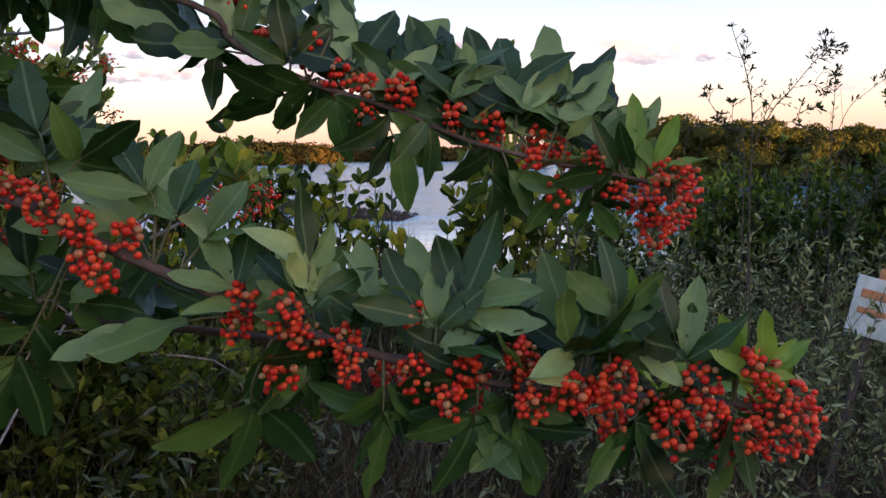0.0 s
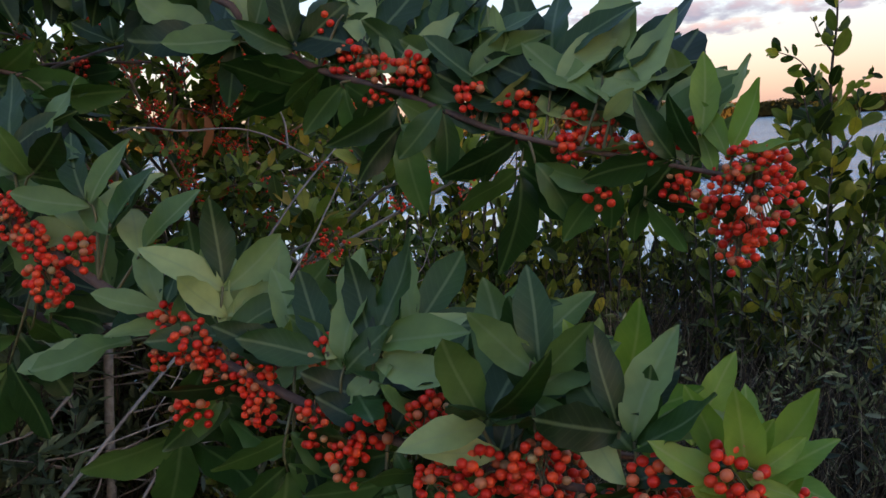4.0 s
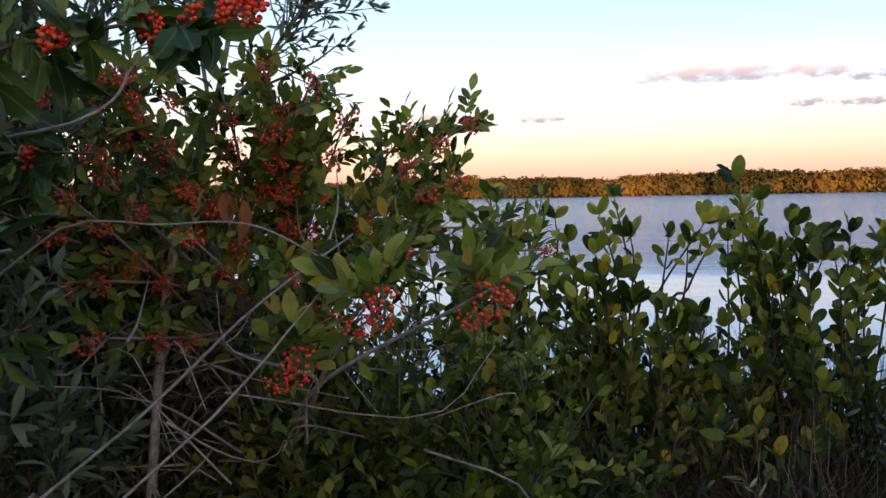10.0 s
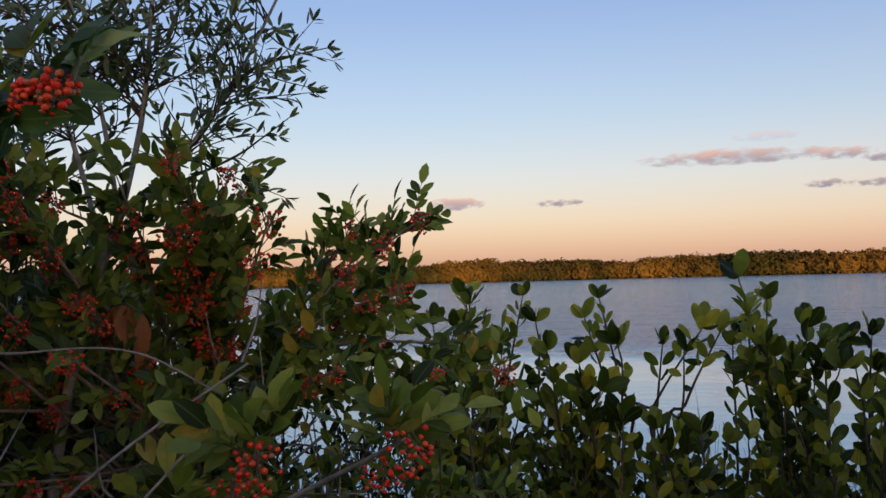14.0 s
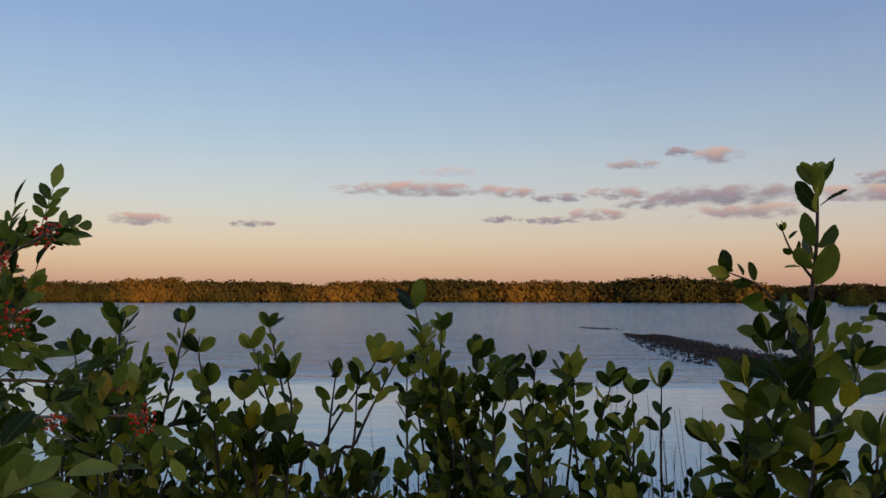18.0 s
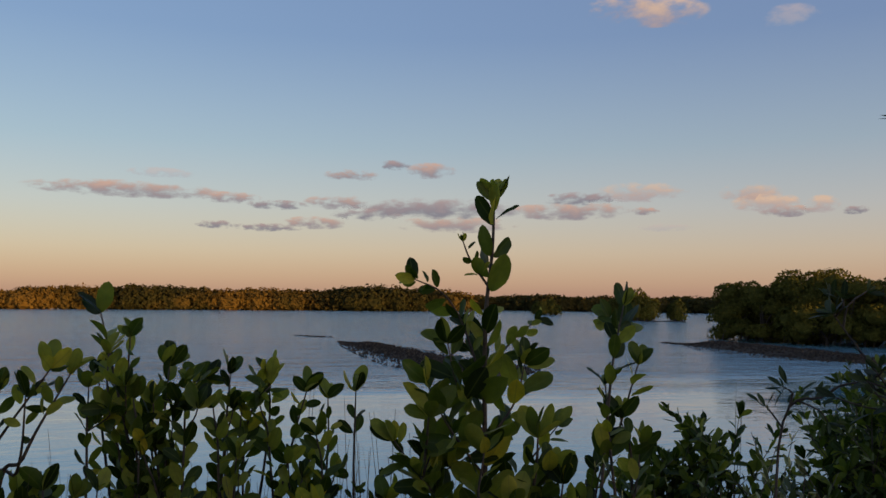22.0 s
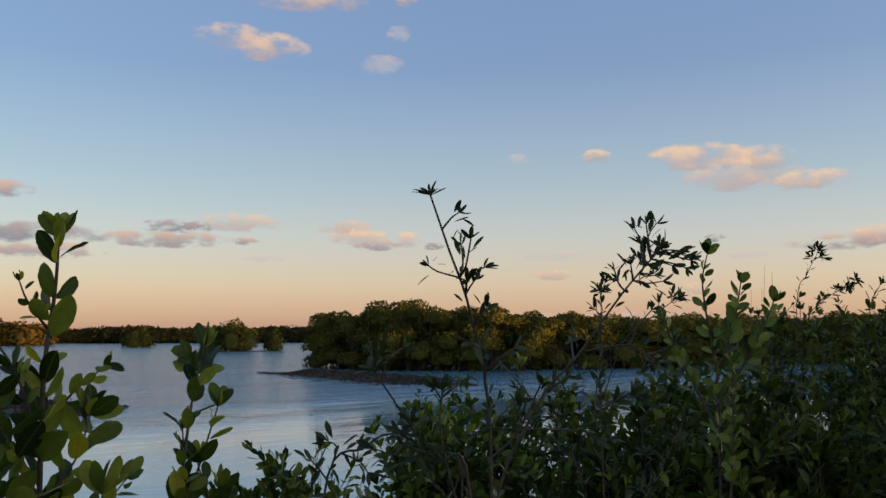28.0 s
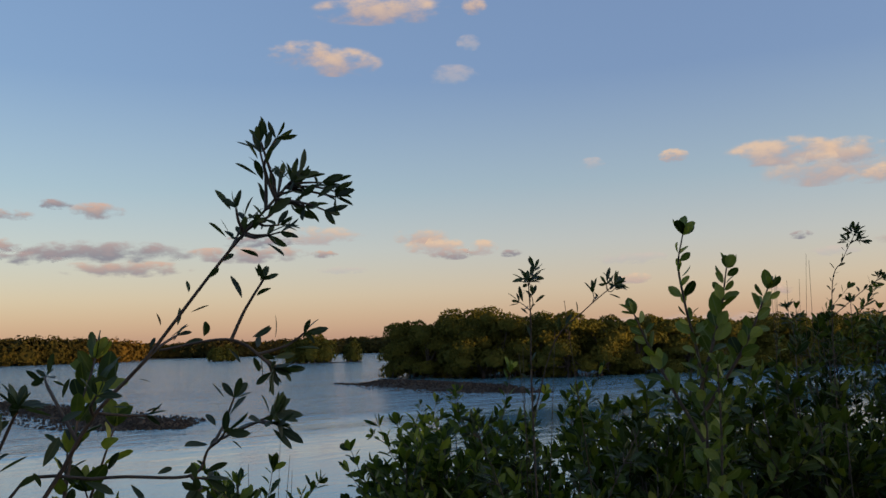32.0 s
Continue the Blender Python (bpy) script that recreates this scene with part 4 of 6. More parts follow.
def compound(plant, base, way, length, pairs, size, rng, stem_mat=None, kinds=None, facing=(0, -0.6, 0.6)):
    """A feathered leaf: a thin stalk, leaflets in pairs and one at its end."""
    kinds = kinds or PEPL
    way = Vector(way).normalized()
    bend = Vector((0, 0, -0.18)) + Vector(rng.normal(size=3)) * 0.1
    pts = [Vector(base), Vector(base) + way * length * 0.5, Vector(base) + way * length + bend * length * 0.6]
    line = smooth_line(pts, 7)
    plant.twig(line, 0.0011, 0.0006, stem_mat or M_GREENSTEM, 4)
    up = Vector(facing) + Vector(rng.normal(size=3)) * 0.45
    for k in range(pairs):
        u = 0.35 + 0.55 * k / max(pairs, 1)
        i = min(int(u * 6), 5)
        p = Vector(line[i] + (line[i + 1] - line[i]) * (u * 6 - i))
        t = Vector(line[i + 1] - line[i]).normalized()
        side = t.cross(up).normalized()
        for q in (-1, 1):
            w = (t * rng.uniform(0.8, 1.5) + side * q + Vector(rng.normal(size=3)) * 0.15).normalized()
            plant.leaf(kinds[int(rng.integers(len(kinds)))], basis(w, up + Vector(rng.normal(size=3)) * 0.25, p, size * rng.uniform(0.75, 1.1)))
    plant.leaf(kinds[int(rng.integers(len(kinds)))], basis(Vector(line[-1] - line[-2]), up, line[-1], size * rng.uniform(1.0, 1.25)))

# berry clusters: many small round fruits on thin stalks
def berry_cluster(seed, count, rx, rz, radius, fine):
    rng = np.random.default_rng(seed)
    bm = bmesh.new()
    bmesh.ops.create_icosphere(bm, subdivisions=2 if fine else 1, radius=1.0)
    bv = np.array([v.co[:] for v in bm.verts])
    bf = [[v.index for v in f.verts] for f in bm.faces]
    bm.free()
    vs, fs, placed = [], [], []
    tries = 0
    while len(placed) < count and tries < count * 30:
        tries += 1
        d = rng.normal(size=3)
        d *= rng.uniform(0.25, 1.0) ** 0.5 / np.linalg.norm(d)
        p = d * (rx, rx, rz)
        if all(np.linalg.norm(p - q) > radius * 1.75 for q in placed):
            placed.append(p)
    at = 0
    for p in placed:
        r = radius * rng.uniform(0.8, 1.12)
        vs.append(bv * (r, r, r * 0.93) + p)
        fs += [[i + at for i in f] for f in bf]
        at += len(bv)
    stalks = [tube_data(smooth_line([(0, 0, rz * rng.uniform(-0.4, 0.9)), p * 0.6 + (0, 0, rz * 0.15), p], 4), 0.0006, 0.0004, 3) for p in placed[::2]]
    sv, sf, _ = joined(stalks)
    me = bpy.data.meshes.new("berry_panicle")
    me.from_pydata(np.concatenate(vs + [sv]).tolist(), [], fs + [[i + at for i in f] for f in sf])
    me.polygons.foreach_set("use_smooth", [True] * len(me.polygons))
    me.materials.append(M_BERRY)
    me.materials.append(M_GREENSTEM)
    me.polygons.foreach_set("material_index", [0] * len(fs) + [1] * len(sf))
    return me

BERRY_NEAR = [berry_cluster(60 + i, n, rx, rz, 0.0029, True) for i, (n, rx, rz) in enumerate(((30, 0.0135, 0.0165), (24, 0.0115, 0.0145), (36, 0.0135, 0.0200)))]
BERRY_TIP = berry_cluster(70, 175, 0.030, 0.034, 0.0027, True)
BERRY_FAR = [berry_cluster(80 + i, n, rx, rz, 0.0028, False) for i, (n, rx, rz) in enumerate(((34, 0.022, 0.026), (22, 0.016, 0.022), (28, 0.026, 0.018)))]

def berries(plant, me, at, scale=1.0, turn=0.0, tilt=0.0):
    ob = new("berry_panicle", me)
    ob.parent = plant.root
    ob.matrix_local = Matrix.Translation(Vector(at) - Vector(plant.at)) @ pose(0, 0, 0, tilt, tilt * 0.5, turn) @ Matrix.Diagonal((scale, scale, scale, 1))
    return ob

def along(line, u):
    line = np.asarray(line)
    x = u * (len(line) - 1)
    i = min(int(x), len(line) - 2)
    return Vector(line[i] + (line[i + 1] - line[i]) * (x - i)), Vector(line[i + 1] - line[i]).normalized()


# ---------------------------------------------------------------- the near pepper bush
def near_pepper():
    rng = np.random.default_rng(101)
    p = Plant("pepper_bush", "pepper bush with glossy green leaflets and bunches of red berries", "bush", (-0.95, 1.0, 0.5))
    p.stem("trunk", [(-0.95, 1.0, 0.45), (-0.9, 0.98, 1.1), (-0.86, 0.95, 1.7), (-0.8, 0.92, 2.0)], 0.022, 0.012, M_BARK, 16, 8)
    A, B, C = BERRY_NEAR

    def frond(line, base, tip, pairs, facing, kinds=PEPL, spread_out=0.5):
        """A feathered leaf from the branch near base to tip: bare stalk, pairs of leaflets, one at the end."""
        base, tip = Vector(base), Vector(tip)
        root = Vector(min(line, key=lambda q: (Vector(q) - base).length))
        way = tip - base
        total = way.length
        last = min(max(0.68 * total, min(total, 0.052)), 0.078)
        joint = tip - way.normalized() * last
        stalk = smooth_line([root, base * 0.5 + joint * 0.5 + Vector(rng.normal(size=3)) * 0.002, joint], 7)
        p.twig(stalk, 0.0012, 0.0007, M_GREENSTEM, 5)
        t = way.normalized()
        up = (Vector(facing) + Vector(rng.normal(size=3)) * 0.28).normalized()
        side = t.cross(up).normalized()
        scale = last / 0.060
        p.leaf(kinds[int(rng.integers(len(kinds)))], basis(t, up, joint, scale * rng.uniform(0.97, 1.05)))
        for k in range(pairs):
            at = joint - t * (0.004 + 0.30 * last * k)
            for q in (-1, 1):
                w = (t * rng.uniform(0.55, 0.95) + side * q + up * rng.uniform(-0.05, 0.35) * spread_out).normalized()
                p.leaf(kinds[int(rng.integers(len(kinds)))], basis(w, up + side * q * rng.uniform(-0.15, 0.35) + Vector(rng.normal(size=3)) * 0.12, at, scale * rng.uniform(0.80, 1.02) * (1 - 0.08 * k)))

    def bough(foot, way, stem, start, r0, r1):
        """A branch that hangs in an upright sheet: foot and way lie in plan, the stem's points run along it and up."""
        d = Vector((way[0] - foot[0], way[1] - foot[1], 0)).normalized()
        out = Vector((d.y, -d.x, 0))
        at = lambda u, z, off=0.0: Vector((foot[0], foot[1], z)) + d * u + out * off
        line = p.stem("branch", list(start) + [at(u, z) for u, z in stem], r0, r1, M_BARK_RED, 44)
        return line, at, out

    def dress(bough_, rows, facing, lean, kinds=PEPL, lift=0.0):
        line, at, out = bough_
        for u0, z0, u1, z1, pairs in rows:
            frond(line, at(u0, z0, rng.uniform(-0.004, 0.008)), at(u1, z1 + lift, lean + rng.uniform(-0.02, 0.02)), pairs, Vector(facing), kinds)

    def fruit(bough_, rows, sizes, off=0.0):
        line, at, out = bough_
        for k, (u, z) in enumerate(rows):
            berries(p, (A, B, C)[k % 3], at(u, z, off + rng.uniform(-0.004, 0.016)), sizes * rng.uniform(0.9, 1.15), rng.uniform(0, 360), rng.uniform(-30, 30))

    # lower branch, reaching towards the walker
    low = bough((-0.324, 0.549), (0.128, 0.303), [(-0.014, 1.958), (0.035, 1.933), (0.086, 1.909), (0.145, 1.883), (0.189, 1.866), (0.253, 1.846), (0.31, 1.834), (0.365, 1.828), (0.436, 1.824), (0.478, 1.818)],
                [(-0.75, 0.86, 1.98), (-0.5, 0.68, 2.0)], 0.0050, 0.0018)
    dress(low, [(0.149, 1.889, -0.003, 1.851, 2), (0.002, 1.974, 0.03, 2.052, 2), (0.013, 1.981, -0.02, 2.056, 2), (0.086, 1.945, 0.046, 2.012, 1), (0.095, 1.949, 0.099, 1.992, 1), (0.105, 1.92, 0.136, 1.974, 1),
                (0.19, 1.878, 0.144, 1.927, 1), (0.183, 1.894, 0.173, 1.967, 2), (0.267, 1.857, 0.264, 1.926, 2), (0.272, 1.865, 0.309, 1.939, 1), (0.255, 1.881, 0.226, 1.916, 1), (0.29, 1.88, 0.326, 1.909, 1)], (-0.05, -0.70, 0.65), -0.02)
    dress(low, [(0.357, 1.845, 0.338, 1.904, 2), (0.367, 1.863, 0.415, 1.902, 1), (0.383, 1.885, 0.381, 1.932, 1), (0.425, 1.84, 0.432, 1.905, 2), (0.42, 1.862, 0.408, 1.906, 1), (0.43, 1.855, 0.462, 1.87, 1)], (-0.05, -0.80, 0.55), 0.008)
    dress(low, [(0.464, 1.843, 0.452, 1.881, 1), (0.474, 1.84, 0.475, 1.886, 2), (0.478, 1.847, 0.499, 1.861, 1)], (-0.1, -0.8, 0.5), 0.0, YNGL)
    # ones that turn their faces down, their shade painted in by a darker leaf
    dress(low, [(0.026, 1.981, 0.079, 2.013, 1), (0.215, 1.874, 0.24, 1.892, 1), (0.277, 1.861, 0.324, 1.879, 1), (0.363, 1.848, 0.424, 1.871, 1), (0.34, 1.85, 0.40, 1.885, 1)], (0.2, -0.55, -0.75), 0.01, SHADEL)
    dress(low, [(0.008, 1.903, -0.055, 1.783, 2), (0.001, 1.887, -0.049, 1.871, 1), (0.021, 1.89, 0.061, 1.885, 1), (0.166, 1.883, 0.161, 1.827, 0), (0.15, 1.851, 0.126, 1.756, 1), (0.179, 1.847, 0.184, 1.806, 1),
                (0.234, 1.842, 0.222, 1.754, 2), (0.231, 1.826, 0.184, 1.798, 1), (0.24, 1.83, 0.277, 1.803, 1), (0.315, 1.826, 0.336, 1.753, 2), (0.313, 1.818, 0.28, 1.791, 1), (0.317, 1.818, 0.366, 1.801, 1)], (0.1, -0.85, -0.35), -0.002, SHADEL)
    dress(low, [(0.394, 1.811, 0.416, 1.759, 1), (0.386, 1.803, 0.373, 1.754, 1), (0.397, 1.811, 0.442, 1.789, 1), (0.453, 1.829, 0.472, 1.764, 1), (0.459, 1.84, 0.458, 1.811, 0), (0.315, 1.849, 0.314, 1.811, 0), (0.453, 1.804, 0.448, 1.756, 1)], (0.1, -0.9, -0.2), 0.008, SHADEL)
    # more standing leaves all along it
    for k in range(7):
        at, t = along(low[0], 0.30 + 0.60 * (k + rng.random()) / 7)
        frond(low[0], at, at + Vector((rng.uniform(-0.05, 0.03), rng.uniform(0.02, 0.07), rng.uniform(0.05, 0.09))), int(rng.integers(1, 3)), (-0.1, -0.75, 0.6))
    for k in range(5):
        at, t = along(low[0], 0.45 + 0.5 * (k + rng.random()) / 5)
        frond(low[0], at, at + Vector((rng.uniform(-0.04, 0.04), rng.uniform(0.0, 0.05), -rng.uniform(0.05, 0.08))), int(rng.integers(1, 3)), (0.1, -0.8, -0.4), SHADEL)
    fruit(low, [(-0.031, 1.969), (-0.013, 1.964), (0.009, 1.955), (0.033, 1.94), (0.06, 1.932), (0.042, 1.915), (0.137, 1.889), (0.131, 1.871), (0.166, 1.883), (0.179, 1.862), (0.204, 1.864), (0.208, 1.848), (0.164, 1.841), (0.251, 1.879), (0.252, 1.842), (0.284, 1.842), (0.275, 1.826)], 0.92)
    fruit(low, [(0.319, 1.854), (0.328, 1.822), (0.324, 1.841), (0.353, 1.83), (0.369, 1.826), (0.384, 1.837), (0.382, 1.803), (0.408, 1.818), (0.418, 1.809), (0.437, 1.835), (0.443, 1.816), (0.454, 1.794), (0.471, 1.847), (0.466, 1.804)], 0.92)
    berries(p, BERRY_TIP, low[1](0.490, 1.812), 0.86, 40)

    # the branch behind it, with tall leaves standing in a row
    mid = p.stem("branch", [(-0.78, 0.88, 1.86), (-0.5, 0.70, 1.89), (-0.33, 0.61, 1.87), (-0.2, 0.555, 1.855), (-0.07, 0.50, 1.83), (0.05, 0.445, 1.81), (0.13, 0.41, 1.80)], 0.0044, 0.0018, M_BARK_RED, 40)
    for x0, y0, z0, x1, y1, z1, pairs in [(-0.10, 0.52, 1.845, -0.094, 0.551, 1.926, 2), (-0.069, 0.495, 1.855, -0.018, 0.526, 1.919, 2), (-0.039, 0.493, 1.825, 0.012, 0.45, 1.915, 2), (0.0, 0.47, 1.83, 0.046, 0.50, 1.902, 2), (-0.15, 0.54, 1.86, -0.15, 0.57, 1.935, 2),
                                          (-0.2, 0.56, 1.865, -0.22, 0.58, 1.945, 2), (-0.27, 0.58, 1.87, -0.30, 0.60, 1.95, 2), (-0.33, 0.61, 1.88, -0.34, 0.60, 1.965, 2), (-0.12, 0.53, 1.84, -0.16, 0.50, 1.885, 1), (0.02, 0.45, 1.82, 0.06, 0.42, 1.885, 1)]:
        frond(mid, (x0, y0, z0), (x1, y1, z1), pairs, (-0.1, -0.66, 0.7))
    for x0, y0, z0, x1, y1, z1, pairs in [(0.05, 0.44, 1.81, 0.081, 0.43, 1.898, 1), (0.09, 0.42, 1.80, 0.115, 0.42, 1.872, 2), (0.12, 0.41, 1.80, 0.16, 0.395, 1.850, 1)]:
        frond(mid, (x0, y0, z0), (x1, y1, z1), pairs, (-0.1, -0.7, 0.6), YNGL)
    for u in (0.55, 0.63, 0.71, 0.80, 0.90):
        at, t = along(mid, u)
        berries(p, (A, B, C)[int(u * 100) % 3], at + Vector((0, -0.012, -0.014)), 0.95, 360 * u)

    # upper branch
    high = bough((-0.2, 0.645), (0.16, 0.48), [(-0.017, 2.115), (0.03, 2.078), (0.093, 2.045), (0.151, 2.026), (0.202, 2.004), (0.23, 1.993), (0.276, 1.981), (0.335, 1.968), (0.384, 1.957)],
                 [(-0.78, 0.98, 2.12), (-0.5, 0.82, 2.20)], 0.0034, 0.0015)
    dress(high, [(0.123, 2.052, 0.132, 2.107, 1), (0.105, 2.067, 0.108, 2.109, 1), (0.156, 2.035, 0.14, 2.088, 2), (0.17, 2.034, 0.197, 2.069, 1), (0.208, 2.022, 0.194, 2.095, 2), (0.217, 2.022, 0.227, 2.067, 1),
                 (0.268, 2.013, 0.244, 2.073, 2), (0.268, 2.0, 0.279, 2.036, 1), (0.295, 2.002, 0.292, 2.064, 2), (0.304, 1.993, 0.318, 2.046, 1), (0.327, 1.986, 0.343, 2.042, 2)], (-0.1, -0.62, 0.75), -0.075, PEPL, 0.018)
    dress(high, [(0.05, 2.067, -0.079, 2.099, 2), (0.075, 2.065, 0.069, 2.113, 1), (0.031, 2.083, 0.01, 2.127, 1), (0.221, 2.012, 0.257, 2.026, 0), (0.3, 1.997, 0.319, 2.014, 0)], (0.1, -0.85, 0.1), 0.0)
    dress(high, [(0.358, 1.984, 0.364, 2.031, 0), (0.375, 1.974, 0.399, 2.013, 2)], (-0.1, -0.8, 0.5), 0.0, YNGL)
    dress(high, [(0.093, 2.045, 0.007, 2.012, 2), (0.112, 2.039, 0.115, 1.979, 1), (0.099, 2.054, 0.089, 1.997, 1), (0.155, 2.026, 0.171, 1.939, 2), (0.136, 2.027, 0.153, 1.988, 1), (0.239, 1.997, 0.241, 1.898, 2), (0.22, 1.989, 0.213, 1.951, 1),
                 (0.248, 1.978, 0.283, 1.931, 0), (0.353, 1.971, 0.287, 1.968, 2), (0.298, 1.956, 0.264, 1.925, 1), (0.325, 1.945, 0.346, 1.914, 1), (0.015, 2.074, 0.005, 2.027, 1), (0.049, 2.053, 0.025, 2.016, 1), (0.188, 2.01, 0.195, 1.962, 1), (0.366, 1.947, 0.383, 1.926, 0)], (0.15, -0.75, -0.55), 0.0, SHADEL)
    # a second row of standing leaves on the branch's far side
    for k in range(15):
        at, t = along(high[0], 0.30 + 0.68 * k / 15)
        frond(high[0], at, at + Vector((rng.uniform(-0.03, 0.02), rng.uniform(0.03, 0.08), rng.uniform(0.07, 0.11))), int(rng.integers(1, 3)), (-0.15, -0.65, 0.7))
    fruit(high, [(0.033, 2.109), (0.056, 2.078), (0.09, 2.071), (0.113, 2.048), (0.137, 2.039), (0.135, 2.016), (0.166, 2.035), (0.207, 2.015), (0.238, 2.006), (0.279, 1.994), (0.273, 1.978), (0.299, 1.984), (0.326, 1.977), (0.293, 1.952), (0.349, 1.987), (0.345, 1.949), (0.365, 1.934), (0.378, 1.918)], 0.92, -0.014)
    berries(p, BERRY_TIP, high[1](0.388, 1.950), 0.94, 200)

    # the other branches of the bush
    def branch(pts, leaves, fruits, ups=0.55, long_=0.115):
        line = p.stem("branch", pts, 0.004, 0.0018, M_BARK_RED, 26)
        for k in range(leaves):
            at, t = along(line, min(0.12 + 0.88 * (k + rng.random()) / leaves, 0.99))
            rise = rng.random() < ups
            way = t * rng.uniform(0.2, 0.9) + Vector((rng.uniform(-0.5, 0.5), rng.uniform(-0.8, 0.4), rng.uniform(0.5, 1.0) if rise else -rng.uniform(0.5, 1.0)))
            # rising fronds take the plain leaf, hanging ones the copy with painted shade
            frond(line, at, at + way.normalized() * long_ * rng.uniform(0.75, 1.15), int(rng.integers(1, 4)), (-0.05, -0.75, 0.6) if rise else (0.2, -0.75, -0.5), PEPL if rise else SHADEL)
        for u in fruits:
            at, t = along(line, u)
            berries(p, (A, B, C)[int(rng.integers(3))], at + Vector((rng.uniform(-0.01, 0.01), -0.012, -0.008)), rng.uniform(0.95, 1.25), rng.uniform(0, 360), rng.uniform(-25, 25))
        return line
    branch([(-0.82, 0.95, 2.02), (-0.66, 0.82, 2.06), (-0.50, 0.72, 2.09), (-0.36, 0.66, 2.06)], 26, (0.7,), 0.1)
    branch([(-0.84, 0.95, 1.85), (-0.68, 0.78, 1.93), (-0.54, 0.66, 1.95), (-0.42, 0.58, 1.93)], 22, (0.6, 0.85), 0.5)
    branch([(-0.84, 1.0, 2.1), (-0.62, 0.92, 2.24), (-0.42, 0.84, 2.25), (-0.22, 0.78, 2.20)], 32, (0.75, 0.9), 0.08)
    # fronds that hang from above, most in the leaf with shade in its colour
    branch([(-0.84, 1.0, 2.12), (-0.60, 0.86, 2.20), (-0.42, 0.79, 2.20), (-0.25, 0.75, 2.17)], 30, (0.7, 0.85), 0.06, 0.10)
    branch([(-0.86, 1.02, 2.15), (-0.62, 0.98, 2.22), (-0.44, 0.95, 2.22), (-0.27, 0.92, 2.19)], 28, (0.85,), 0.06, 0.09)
    # the sprig with three bunches, higher up and farther back
    branch([(-0.85, 1.02, 2.15), (-0.60, 1.08, 2.22), (-0.34, 1.11, 2.25), (-0.13, 1.14, 2.262)], 22, (0.62, 0.8, 0.88, 0.94, 0.96, 1.0), 0.55, 0.085)
    branch([(-0.88, 1.05, 2.0), (-0.72, 1.12, 2.3), (-0.55, 1.16, 2.45), (-0.36, 1.18, 2.50)], 24, (0.8,), 0.2)
    for pts in ([(-0.9, 1.05, 1.9), (-0.8, 1.15, 2.05), (-0.62, 1.2, 2.12), (-0.45, 1.22, 2.12)], [(-0.9, 1.05, 2.0), (-0.86, 1.1, 2.3), (-0.75, 1.1, 2.45), (-0.6, 1.05, 2.5)],
                [(-0.92, 1.02, 1.8), (-0.85, 0.9, 1.95), (-0.72, 0.75, 2.08), (-0.6, 0.68, 2.18)], [(-0.95, 1.0, 1.7), (-0.95, 0.95, 2.1), (-0.85, 0.85, 2.3), (-0.65, 0.8, 2.36)],
                [(-0.92, 1.05, 1.6), (-0.8, 1.1, 1.75), (-0.65, 1.15, 1.85), (-0.5, 1.15, 1.9)], [(-1.0, 1.0, 1.8), (-1.1, 0.95, 2.1), (-1.0, 0.9, 2.3), (-0.85, 0.85, 2.45)]):
        branch(pts, 9 if pts[-1][2] < 2.15 else 22, (0.8,), 0.2, 0.095)
    p.done(300, "leaflet", "stalk_tangle")
near_pepper()

